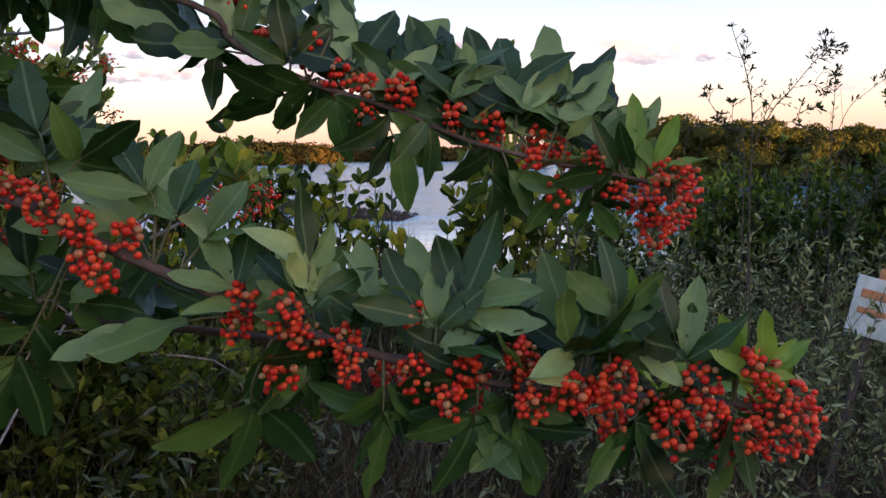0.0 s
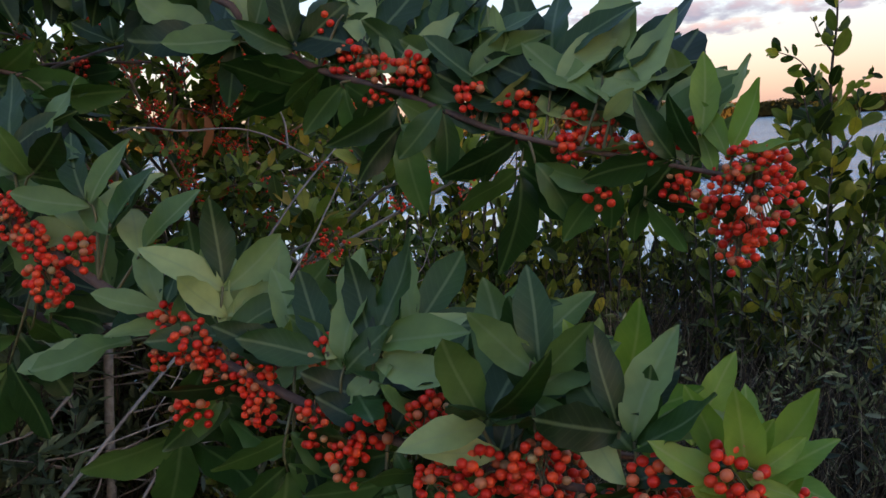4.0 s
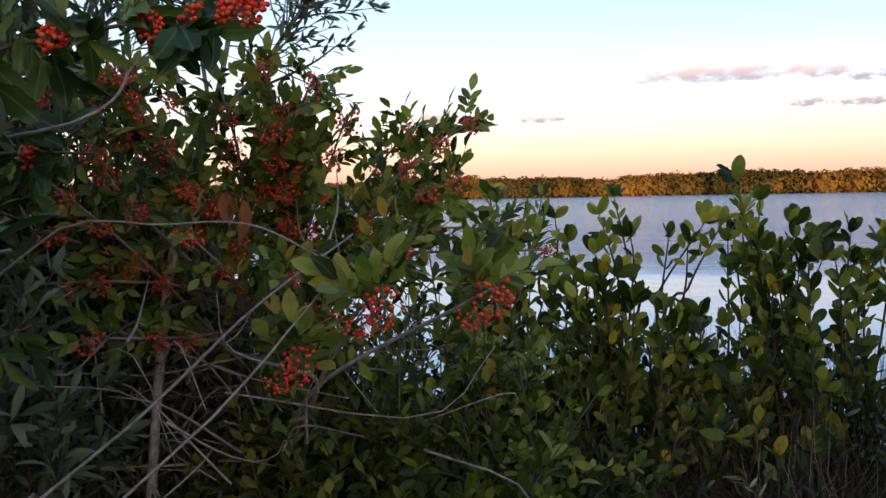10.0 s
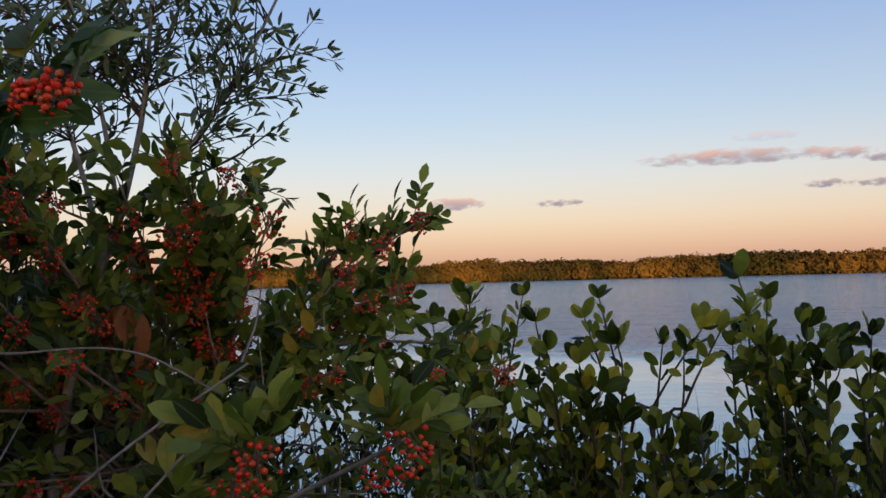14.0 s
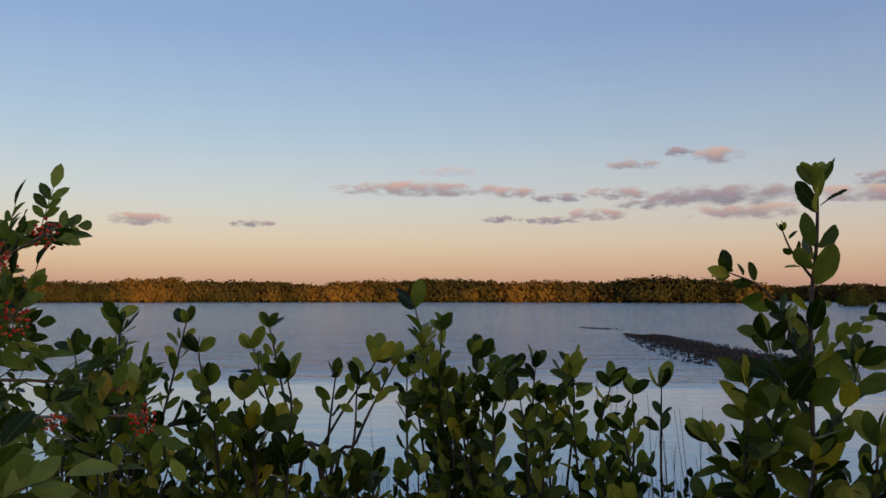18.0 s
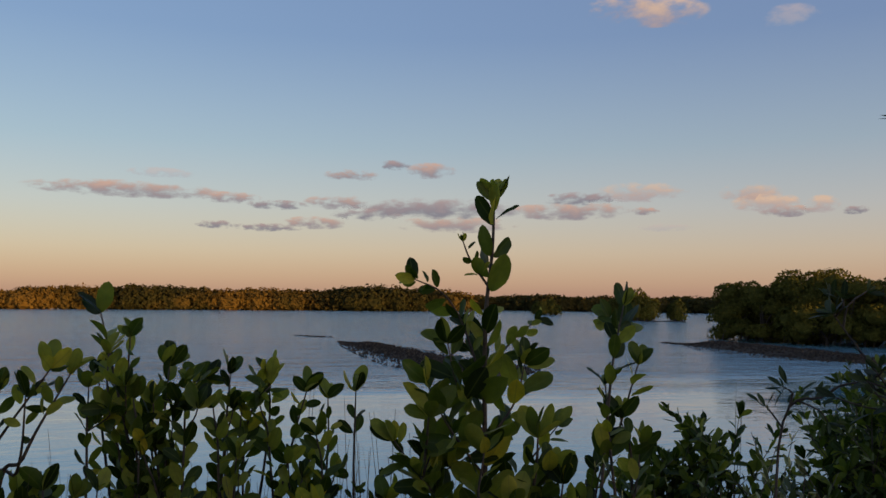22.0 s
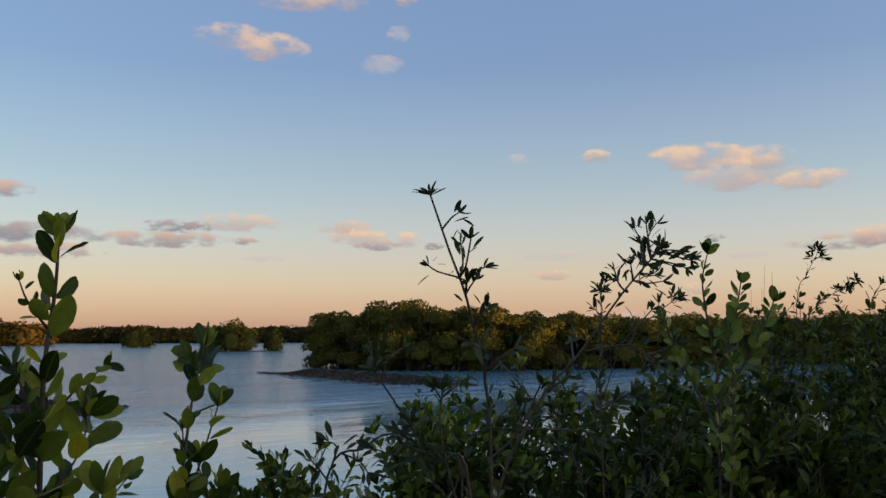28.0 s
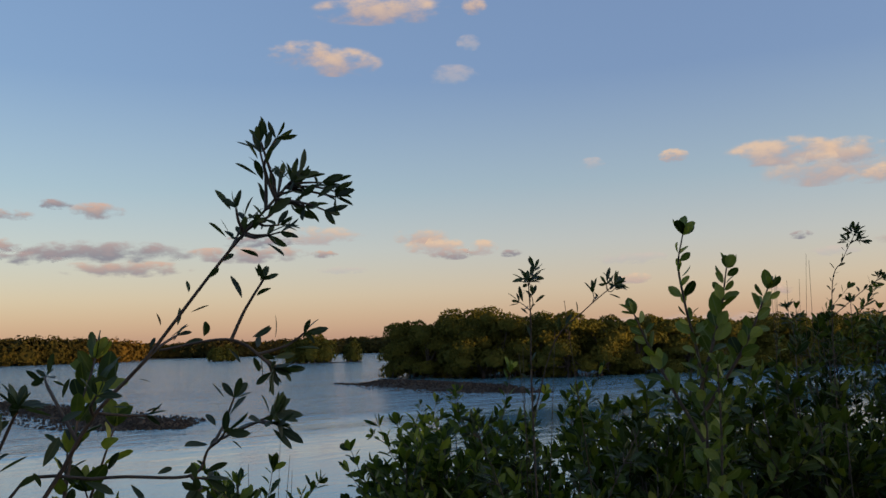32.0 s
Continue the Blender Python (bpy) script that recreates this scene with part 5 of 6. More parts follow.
# ---------------------------------------------------------------- the farther pepper bush
def far_pepper():
    rng = np.random.default_rng(202)
    p = Plant("pepper_bush", "sprawling pepper bush full of small red berry bunches", "bush", (-0.62, 1.95, 0.5))
    hub = np.array((-0.62, 1.92, 1.75))
    p.stem("trunk", [(-0.62, 1.95, 0.4), (-0.66, 1.93, 1.1), hub], 0.010, 0.007, M_BARK, 12, 8)
    tips = [(-0.20, 1.96, 2.20), (-0.28, 1.98, 2.17), (-0.34, 1.97, 2.19), (-0.11, 2.0, 1.98), (-0.20, 1.88, 2.08), (-0.02, 1.88, 1.95), (-0.25, 1.75, 1.96), (-0.45, 1.66, 2.18), (-0.50, 1.86, 2.26), (-0.58, 1.76, 2.30),
            (-0.75, 1.50, 2.18), (-0.78, 1.47, 1.90), (-0.60, 1.58, 2.08), (-0.42, 1.72, 2.12), (-0.92, 1.7, 2.25), (-0.95, 1.55, 2.05), (-0.40, 1.60, 1.92), (-0.86, 1.40, 2.05), (-0.30, 2.05, 2.05), (-0.9, 1.38, 2.3), (-1.0, 1.5, 2.36), (-0.75, 1.38, 2.12), (-0.88, 1.32, 1.92), (-0.66, 1.48, 2.27), (-1.08, 1.45, 2.15), (-0.55, 1.52, 2.0), (-0.64, 1.38, 1.84), (-0.30, 1.62, 1.84), (-0.40, 1.70, 2.27), (-0.47, 1.64, 2.29), (-0.53, 1.60, 2.25), (-0.60, 1.54, 2.22), (-0.36, 1.74, 2.20), (-0.64, 1.49, 2.27), (-0.48, 1.66, 2.18)]
    for n, tip in enumerate(tips):
        tip = np.array(tip)
        start = hub + rng.normal(size=3) * 0.05
        mid = (start + tip) / 2 + np.array((0, 0, 0.05)) + rng.normal(size=3) * 0.03
        line = p.stem("branch", [start, mid, tip], 0.0045, 0.0018, M_BARK_WARM, 14, 5)
        count = 26 if tip[0] > -0.48 else 17
        for k in range(count):
            at, t = along(line, 0.30 + 0.70 * (k + 0.5) / count)
            way = rand_way(rng, t, rng.uniform(30, 75)) + Vector((0, -0.1, 0.4))
            compound(p, at, way, rng.uniform(0.05, 0.085), int(rng.integers(2, 4)), 0.50 * rng.uniform(0.8, 1.15), rng, kinds=PEPB)
        for u in (0.5, 0.66, 0.82, 0.97):
            if rng.random() < 0.8:
                at, t = along(line, u)
                berries(p, BERRY_FAR[int(rng.integers(3))], at + Vector((0.03, -0.04, 0.0)), rng.uniform(0.8, 1.15), rng.uniform(0, 360), rng.uniform(-40, 40))
    # the two leafy sprigs low in front, with a bunch each
    for tip in ((-0.11, 1.36, 1.92), (0.0, 1.47, 1.92), (-0.26, 1.40, 1.83)):
        tip = np.array(tip)
        line = p.stem("branch", [(-0.52, 1.75, 1.55), (-0.34, 1.58, 1.74), tip - (0.06, -0.04, 0.03), tip], 0.005, 0.002, M_BARK, 18, 5)
        for k in range(9):
            at, t = along(line, 0.66 + 0.34 * (k + 0.5) / 9)
            way = rand_way(rng, (0.1, -0.1, 1), rng.uniform(15, 70)) + t * 0.3
            compound(p, at, way, rng.uniform(0.06, 0.09), int(rng.integers(2, 4)), 0.66 * rng.uniform(0.85, 1.1), rng, kinds=PEPB)
        berries(p, BERRY_FAR[0], tip + (0.03, -0.05, -0.002), 1.25, rng.uniform(0, 360))
        berries(p, BERRY_FAR[2], tip + (0.0, -0.05, -0.03), 1.0, rng.uniform(0, 360))
    # long bare branches in front
    for pts, r in (([(-0.95, 0.65, 0.5), (-0.64, 0.78, 1.38), (-0.344, 1.199, 1.805), (-0.272, 1.321, 1.914), (-0.208, 1.472, 2.0)], 0.0028), ([(-0.80, 0.75, 0.5), (-0.52, 0.88, 1.40), (-0.279, 1.257, 1.797), (-0.236, 1.339, 1.879), (-0.205, 1.415, 1.947)], 0.0022),
                   ([(-0.9, 1.0, 1.7), (-0.55, 0.97, 2.06), (-0.281, 1.037, 2.144), (-0.306, 1.139, 2.213), (-0.287, 1.208, 2.268)], 0.0021), ([(-0.95, 1.5, 0.6), (-0.80, 1.25, 1.7), (-0.56, 1.22, 2.0), (-0.442, 1.345, 2.021), (-0.363, 1.445, 2.015), (-0.266, 1.496, 1.957)], 0.0022)):
        p.stem("bare_branch", pts, r, 0.0014, M_GREY, 24, 6)
    at = np.array((-0.287, 1.208, 2.268))
    for k in range(8):
        compound(p, at + rng.normal(size=3) * 0.02, rand_way(rng, (0.2, 0, 1), rng.uniform(10, 80)), rng.uniform(0.06, 0.09), 3, 0.9, rng, kinds=PEPB)
    berries(p, BERRY_NEAR[0], at, 0.9)
    # bare grey side twigs
    for k in range(210):
        a = hub + rng.normal(size=3) * (0.20, 0.20, 0.18) + np.array((-0.05, -0.15, -0.1))
        b = a + rng.normal(size=3) * (0.22, 0.16, 0.14)
        p.twig(bowed(a, b, 0.12, rng, 8), rng.uniform(0.0016, 0.0035), 0.0008, M_GREY)
    p.done(300, "leaflet")
far_pepper()

def dead_sprig():
    rng = np.random.default_rng(212)
    p = Plant("dead_sprig", "withered sprig of hanging rust-brown leaves caught on the bush", "leaves", (-0.54, 1.62, 2.06))
    line = p.stem("twig", [(-0.62, 1.64, 2.04), (-0.55, 1.62, 2.07), (-0.49, 1.60, 2.055)], 0.0022, 0.001, M_TWIG, 8, 5)
    for k in range(15):
        at, t = along(line, rng.random())
        p.leaf(DEADL[0], basis((rng.uniform(-0.3, 0.3), rng.uniform(-0.3, 0.3), -1), (rng.normal(), rng.normal(), 0.1), at, rng.uniform(0.7, 1.15)))
    p.done(300, "dead_leaflet")
dead_sprig()

# ---------------------------------------------------------------- the pale-barked tree
def pale_tree():
    rng = np.random.default_rng(303)
    p = Plant("buttonwood_tree", "slim pale-barked tree with small narrow dark leaves", "tree", (-0.80, 1.60, 0.5))
    p.stem("trunk", [(-0.80, 1.60, 0.4), (-0.77, 1.62, 1.2), (-0.72, 1.65, 1.82), (-0.66, 1.67, 2.08), (-0.62, 1.69, 2.21)], 0.011, 0.0075, M_BARK, 22, 9)
    limbs = [p.stem("limb", [(-0.62, 1.69, 2.20), (-0.58, 1.70, 2.36), (-0.56, 1.70, 2.49), (-0.54, 1.72, 2.80)], 0.006, 0.0022, M_BARK, 16, 7),
             p.stem("limb", [(-0.62, 1.69, 2.21), (-0.57, 1.75, 2.28), (-0.50, 1.78, 2.38), (-0.45, 1.80, 2.46), (-0.38, 1.84, 2.62)], 0.0055, 0.0022, M_BARK, 16, 7),
             p.stem("limb", [(-0.64, 1.68, 2.14), (-0.69, 1.66, 2.34), (-0.76, 1.64, 2.52), (-0.84, 1.62, 2.8)], 0.005, 0.002, M_BARK, 16, 7),
             p.stem("limb", [(-0.62, 1.69, 2.21), (-0.63, 1.66, 2.4), (-0.66, 1.62, 2.6), (-0.66, 1.6, 2.85)], 0.0045, 0.002, M_BARK, 16, 7)]
    outer = [p.stem("limb", [(-0.50, 1.78, 2.38), (-0.45, 1.80, 2.44), (-0.41, 1.82, 2.47), (-0.32, 1.86, 2.49)], 0.003, 0.001, M_TWIG, 12, 5),
             p.stem("limb", [(-0.55, 1.76, 2.27), (-0.47, 1.80, 2.31), (-0.43, 1.82, 2.34), (-0.385, 1.84, 2.375)], 0.003, 0.001, M_TWIG, 12, 5)]
    for line in outer:
        leafy(p, line, BUTL, rng, 0.45, 0.014, 0.72, (40, 75), False, 4)
    for n in range(270):
        line = limbs[int(rng.integers(4))]
        at, t = along(line, rng.uniform(0.28, 1.0))
        way = rand_way(rng, t, rng.uniform(30, 80))
        reach = rng.uniform(0.09, 0.22)
        tip = np.array(at) + np.array(way) * reach
        if tip[0] > -0.36 + 0.02 * rng.normal():
            continue
        tw = bowed(at, tip, 0.08, rng, 7)
        p.twig(tw, 0.0018, 0.0007, M_TWIG, 4)
        leafy(p, tw, BUTL, rng, 0.3, 0.013, 0.85, (35, 70), False, 4)
    p.done(300)
pale_tree()

# ---------------------------------------------------------------- mangrove shrubs at the water's edge
def mangrove_shrub(label, base, tops, size, seed, gap=0.030, low=1.3, side=3, singles=300, fill=2, mass=()):
    """Upright stems from one foot, each up to its own tip, in opposite oval leaves from a height on (its own, where a fourth number gives it)."""
    rng = np.random.default_rng(seed)
    base = np.array(base, float)
    p = Plant("mangrove_shrub", label, "shrub", tuple(base), "mangrove shrubs at the water's edge")
    lead = [(np.array(t[:3], float), t[3] if len(t) > 3 else low) for t in tops]
    for t in tops:
        for k in range(fill):
            q = np.array(t[:3], float) + rng.normal(size=3) * (0.06, 0.08, 0)
            q[2] = rng.uniform(min(1.45, t[2] - 0.3), t[2] - 0.12) if len(t) < 4 else rng.uniform(1.4, min(t[3], 1.72) + 0.03)
            lead.append((q, min(low, 1.38)))
    for x, y, top, n in mass:
        for k in range((n + 1) // 2):
            lead.append((np.array((x, y, top)) + rng.uniform(-1, 1, 3) * (0.07, 0.09, 0.06), 1.45))
    for tip, under in lead:
        foot = base + rng.normal(size=3) * (0.06, 0.06, 0)
        mid = foot * 0.45 + tip * 0.55
        lean = 0.65 if under < 1.84 else 0.12
        mid[:2] = foot[:2] * (1 - lean) + tip[:2] * lean + rng.normal(size=2) * 0.06
        if under >= 1.84:
            mid[2] = 1.62
        line = p.stem("stem", [foot, mid, tip * (0.8 if under < 1.84 else 0.55) + mid * (0.2 if under < 1.84 else 0.45) + rng.normal(size=3) * 0.015, tip], 0.006, 0.0016, M_TWIG, 24, 6)
        start = min(max((under - foot[2]) / (tip[2] - foot[2]), 0.3), 0.95)
        leafy(p, line, MANG, rng, start, gap, size * rng.uniform(0.82, 1.1), (26, 70), True, 5, face=(0.1, -0.5, 0.35))
        for k in range(side * 2 + 2 if under < 1.6 else 4 if under < 1.84 else 2):
            at, t = along(line, rng.uniform(min(start, 0.85), 0.92))
            way = rand_way(rng, t, rng.uniform(35, 80)) + Vector((0, 0, 0.25))
            tw = bowed(at, np.array(at) + np.array(way) * rng.uniform(0.07, 0.19), 0.16, rng, 8)
            if tw[-1][2] > tip[2] - 0.03:
                continue
            p.twig(tw, 0.0022, 0.001, M_TWIG, 5)
            leafy(p, tw, MANG, rng, 0.3, gap * 0.8, size * 0.88, (26, 64), True, 5, face=(0.1, -0.5, 0.35))
    p.leaves.sort(key=lambda k: k[1].translation.y)
    p.done(singles)

mangrove_shrub("mangrove shrub with thick oval green leaves on upright stems", (-0.25, 2.6, 0.3),
               [(-0.39, 2.62, 2.05), (-0.25, 2.66, 2.045, 1.85), (-0.33, 2.50, 2.03), (-0.19, 2.57, 1.985), (-0.35, 2.45, 1.98), (-0.30, 2.40, 1.90), (-0.12, 2.42, 1.93), (-0.45, 2.55, 1.98), (-0.40, 2.7, 1.87), (-0.15, 2.30, 1.80), (-0.36, 2.34, 1.78)], 0.82, 401, gap=0.026, low=1.5, mass=((-0.40, 2.5, 1.88, 3), (-0.25, 2.45, 1.84, 3), (-0.14, 2.4, 1.78, 3)))
mangrove_shrub("mangrove shrub with olive oval leaves, some yellowing", (0.0, 2.6, 0.25),
               [(-0.02, 2.50, 2.04, 1.92), (-0.07, 2.56, 1.995, 1.88), (0.03, 2.45, 1.945), (-0.06, 2.46, 1.90), (0.11, 2.53, 1.935, 1.86), (0.20, 2.50, 1.975, 1.915), (0.16, 2.50, 1.925, 1.88), (0.235, 2.50, 1.965, 1.93), (0.0, 2.40, 1.85), (0.05, 2.38, 1.79), (-0.06, 2.36, 1.74), (0.10, 2.42, 1.68)], 0.84, 402, gap=0.026, low=1.5, mass=((-0.08, 2.45, 1.82, 3), (0.02, 2.42, 1.78, 3), (0.12, 2.5, 1.66, 3)))
mangrove_shrub("broad mangrove shrub with crowded oval leaves", (0.5, 2.95, 0.15),
               [(0.245, 2.88, 2.075, 1.80), (0.31, 2.89, 2.02, 1.75), (0.27, 2.82, 1.985, 1.72), (0.40, 2.89, 1.95), (0.44, 2.86, 1.91), (0.54, 2.88, 1.93), (0.50, 2.80, 1.86), (0.63, 2.87, 1.925, 1.75), (0.72, 2.87, 1.885, 1.70), (0.77, 2.85, 1.87, 1.70), (0.84, 2.86, 1.885, 1.78), (0.35, 2.75, 1.80), (0.55, 2.72, 1.76), (0.70, 2.75, 1.70), (0.45, 2.65, 1.66)], 0.92, 403, gap=0.030, low=1.5, side=4, mass=((0.29, 2.87, 1.94, 3), (0.38, 2.87, 1.90, 3), (0.60, 2.86, 1.86, 3), (0.32, 2.85, 1.86, 3), (0.42, 2.82, 1.82, 4), (0.54, 2.82, 1.80, 4), (0.66, 2.8, 1.74, 3), (0.78, 2.8, 1.68, 2)))
mangrove_shrub("low leafy mangrove filling the gap between two taller ones", (0.16, 2.72, 0.2),
               [(0.06, 2.62, 1.66), (0.12, 2.70, 1.70), (0.17, 2.66, 1.72), (0.22, 2.72, 1.69), (0.27, 2.68, 1.71), (0.10, 2.55, 1.60), (0.19, 2.58, 1.62), (0.26, 2.60, 1.58)], 0.84, 414, gap=0.025, low=1.3)

def tall_sprig():
    rng = np.random.default_rng(411)
    p = Plant("mangrove_sapling", "tall mangrove sapling with large oval leaves, a few turning yellow", "shrub", (1.02, 2.3, 0.3), "mangrove shrubs at the water's edge")
    stem = p.stem("stem", [(1.02, 2.3, 0.2), (0.99, 2.29, 1.2), (0.98, 2.28, 1.73), (0.972, 2.26, 2.05), (0.982, 2.25, 2.20), (0.985, 2.25, 2.300)], 0.007, 0.0022, M_TWIG, 40, 7)
    # the bare neck stays clear between the crown tuft and the broad leaves below
    top = smooth_line([(0.983, 2.25, 2.240), (0.985, 2.25, 2.27), (0.985, 2.25, 2.300)], 6)
    leafy(p, top, MANG, rng, 0.05, 0.015, 0.66, (22, 62), True, 5, 0.1, face=(-0.4, -0.8, 0.2))
    leafy(p, smooth_line([(0.978, 2.255, 2.12), (0.98, 2.25, 2.20)], 8), MANG, rng, 0.0, 0.024, 0.88, (20, 60), True, 0, face=(-0.4, -0.8, 0.2))
    leafy(p, smooth_line([(0.98, 2.28, 1.70), (0.974, 2.27, 1.9), (0.974, 2.26, 2.10)], 20), MANG, rng, 0.0, 0.029, 1.0, (28, 75), True, 0, face=(-0.4, -0.8, 0.2))
    for pts, size in (([(0.975, 2.27, 1.94), (0.93, 2.26, 2.06), (0.89, 2.26, 2.12), (0.84, 2.27, 2.145)], 0.6), ([(0.975, 2.27, 1.97), (1.03, 2.28, 2.03), (1.08, 2.28, 2.07)], 0.5),
                      ([(0.98, 2.28, 1.78), (0.90, 2.25, 1.88), (0.86, 2.26, 1.96)], 0.9), ([(0.98, 2.28, 1.72), (1.06, 2.28, 1.80), (1.13, 2.29, 1.87)], 0.72),
                      ([(0.98, 2.28, 1.62), (0.90, 2.24, 1.72), (0.84, 2.22, 1.80)], 0.9), ([(0.98, 2.28, 1.6), (1.05, 2.24, 1.70), (1.08, 2.22, 1.80)], 0.95), ([(0.975, 2.27, 1.84), (1.03, 2.26, 1.92), (1.05, 2.26, 1.99)], 0.85), ([(0.975, 2.27, 1.86), (0.92, 2.26, 1.95), (0.90, 2.26, 2.03)], 0.85), ([(0.98, 2.28, 1.66), (0.86, 2.25, 1.78), (0.80, 2.25, 1.86)], 0.8), ([(0.98, 2.26, 2.13), (0.94, 2.25, 2.18), (0.925, 2.25, 2.215)], 0.3)):
        line = p.stem("side_branch", pts, 0.0028, 0.0012, M_TWIG, 12, 5)
        leafy(p, line, MANG, rng, 0.3, 0.022, size, (40, 75), True, 4, face=(-0.4, -0.8, 0.2))
    p.done(300)
tall_sprig()
mangrove_shrub("slim mangrove sapling with upright yellowish leaves", (1.25, 2.5, 0.3), [(1.36, 2.46, 2.10, 1.72), (1.40, 2.47, 1.97, 1.86), (1.31, 2.45, 1.93, 1.8), (1.34, 2.44, 1.86, 1.5), (1.39, 2.44, 1.80, 1.5), (1.29, 2.42, 1.78, 1.5)], 0.98, 412, low=1.6, side=2)
mangrove_shrub("low mangrove shrub between its taller neighbours", (0.85, 2.35, 0.25), [(0.80, 2.30, 1.74), (0.92, 2.22, 1.70), (0.74, 2.28, 1.66), (1.12, 2.25, 1.72), (1.2, 2.35, 1.70), (0.68, 2.4, 1.70), (0.86, 2.24, 1.90), (0.95, 2.2, 1.84), (1.06, 2.22, 1.86), (0.90, 2.3, 1.8), (1.0, 2.2, 1.74), (1.1, 2.2, 1.78)], 0.95, 413, low=1.3)

# ---------------------------------------------------------------- thin twiggy stems close by
def twiggy(label, lines, size, seed, kinds=TWGL, gap=0.018):
    rng = np.random.default_rng(seed)
    foot = lines[0]
    p = Plant("twiggy_shrub", label, "shrub", (foot[0], foot[1], foot[2]), "slender twigs by the path")
    for pts, s0, r0, clumps in lines[1]:
        line = p.stem("stem", pts, r0 * 0.62, 0.0007, M_TWIG, 30, 6)
        leafy(p, line, kinds, rng, s0, gap * 0.7, size, (35, 68), False, 3)
        end, t = along(line, 0.995)
        for k in range(9):
            p.leaf(kinds[k % len(kinds)], basis(rand_way(rng, t, rng.uniform(38, 88), 40 * k), t, end, size * rng.uniform(0.85, 1.2)))
        more = [(rng.uniform(0.42, 0.66), 1) for k in range(4)] if pts[0][2] < 0.7 and size < 0.5 else []
        for u, n in list(clumps) + more:
            at, t = along(line, u)
            for k in range(n):
                way = rand_way(rng, t, rng.uniform(35, 70))
                tw = bowed(at, np.array(at) + np.array(way) * rng.uniform(0.012, 0.035) * (1 if (u, n) in clumps else 1.6), 0.1, rng, 5)
                p.twig(tw, 0.001, 0.0006, M_TWIG, 4)
                leafy(p, tw, kinds, rng, 0.3, 0.006, size, (30, 66), False, 4)
    p.done(300)

twiggy("slender dark twigs with small narrow leaves in tufts", ((0.99, 1.235, 0.5), [
    ([(0.99, 1.235, 0.45), (0.975, 1.23, 1.4), (0.965, 1.215, 1.9), (0.955, 1.205, 2.06), (0.936, 1.205, 2.14), (0.920, 1.21, 2.185), (0.905, 1.213, 2.224)], 0.88, 0.0026, ((0.70, 3), (0.745, 3), (0.89, 1))),
    ([(0.957, 1.207, 2.03), (0.972, 1.192, 2.05), (0.985, 1.18, 2.085)], 0.3, 0.0012, ((0.6, 2),)),
    ([(1.0, 1.235, 0.5), (0.99, 1.235, 1.6), (0.985, 1.235, 1.95), (1.016, 1.215, 2.06), (1.045, 1.192, 2.105), (1.077, 1.17, 2.155), (1.104, 1.150, 2.192)], 0.82, 0.0026, ((0.84, 2), (0.875, 3), (0.90, 3), (0.93, 3), (0.955, 4), (0.98, 4))),
    ([(1.05, 1.19, 2.108), (1.077, 1.165, 2.112), (1.092, 1.15, 2.098)], 0.1, 0.001, ((0.5, 2), (0.8, 3))),
    ]), 0.34, 501)
twiggy("low slender twigs with narrow leaves, spreading sideways", ((0.98, 1.25, 0.5), [
    ([(0.98, 1.25, 0.45), (0.975, 1.25, 1.5), (0.97, 1.24, 1.98), (0.948, 1.258, 2.025), (0.929, 1.273, 2.06), (0.909, 1.286, 2.096)], 0.93, 0.0026, ((0.94, 1), (0.985, 2))),
    ([(0.97, 1.245, 1.96), (0.95, 1.252, 2.04), (0.949, 1.25, 2.08)], 0.5, 0.0012, ((0.9, 2),)),
    ([(0.90, 1.31, 0.45), (0.89, 1.315, 1.6), (0.885, 1.32, 1.98), (0.91, 1.295, 2.036), (0.930, 1.275, 2.048)], 0.94, 0.0022, ((0.96, 2), (0.99, 2))),
    ([(0.99, 1.27, 1.9), (0.998, 1.274, 2.03), (1.038, 1.243, 2.042), (1.075, 1.214, 2.042), (1.084, 1.206, 2.058), (1.108, 1.186, 2.072)], 0.35, 0.0016, ((0.6, 2), (0.8, 2), (0.96, 2))),
    ]), 0.42, 502)
twiggy("thin scrubby stems with small grey-green leaves", ((1.86, 1.78, 0.5), [
    ([(1.86, 1.78, 0.45), (1.85, 1.78, 1.5), (1.85, 1.785, 2.0), (1.845, 1.775, 2.13), (1.835, 1.766, 2.20)], 0.80, 0.004, ((0.82, 2), (0.97, 3))),
    ([(1.85, 1.785, 1.98), (1.85, 1.73, 2.10), (1.86, 1.67, 2.15), (1.875, 1.622, 2.185)], 0.55, 0.002, ((0.75, 1), (0.92, 2))),
    ([(1.86, 1.78, 1.6), (1.80, 1.80, 1.85), (1.77, 1.84, 1.98)], 0.3, 0.002, ((0.6, 3), (0.9, 4))),
    ([(1.86, 1.78, 1.6), (1.92, 1.72, 1.82), (1.98, 1.68, 1.96)], 0.3, 0.002, ((0.5, 3), (0.8, 4))),
    ([(1.86, 1.78, 1.5), (1.88, 1.72, 1.72), (1.84, 1.68, 1.90)], 0.3, 0.002, ((0.5, 3), (0.8, 4))),
    ]), 0.62, 503)
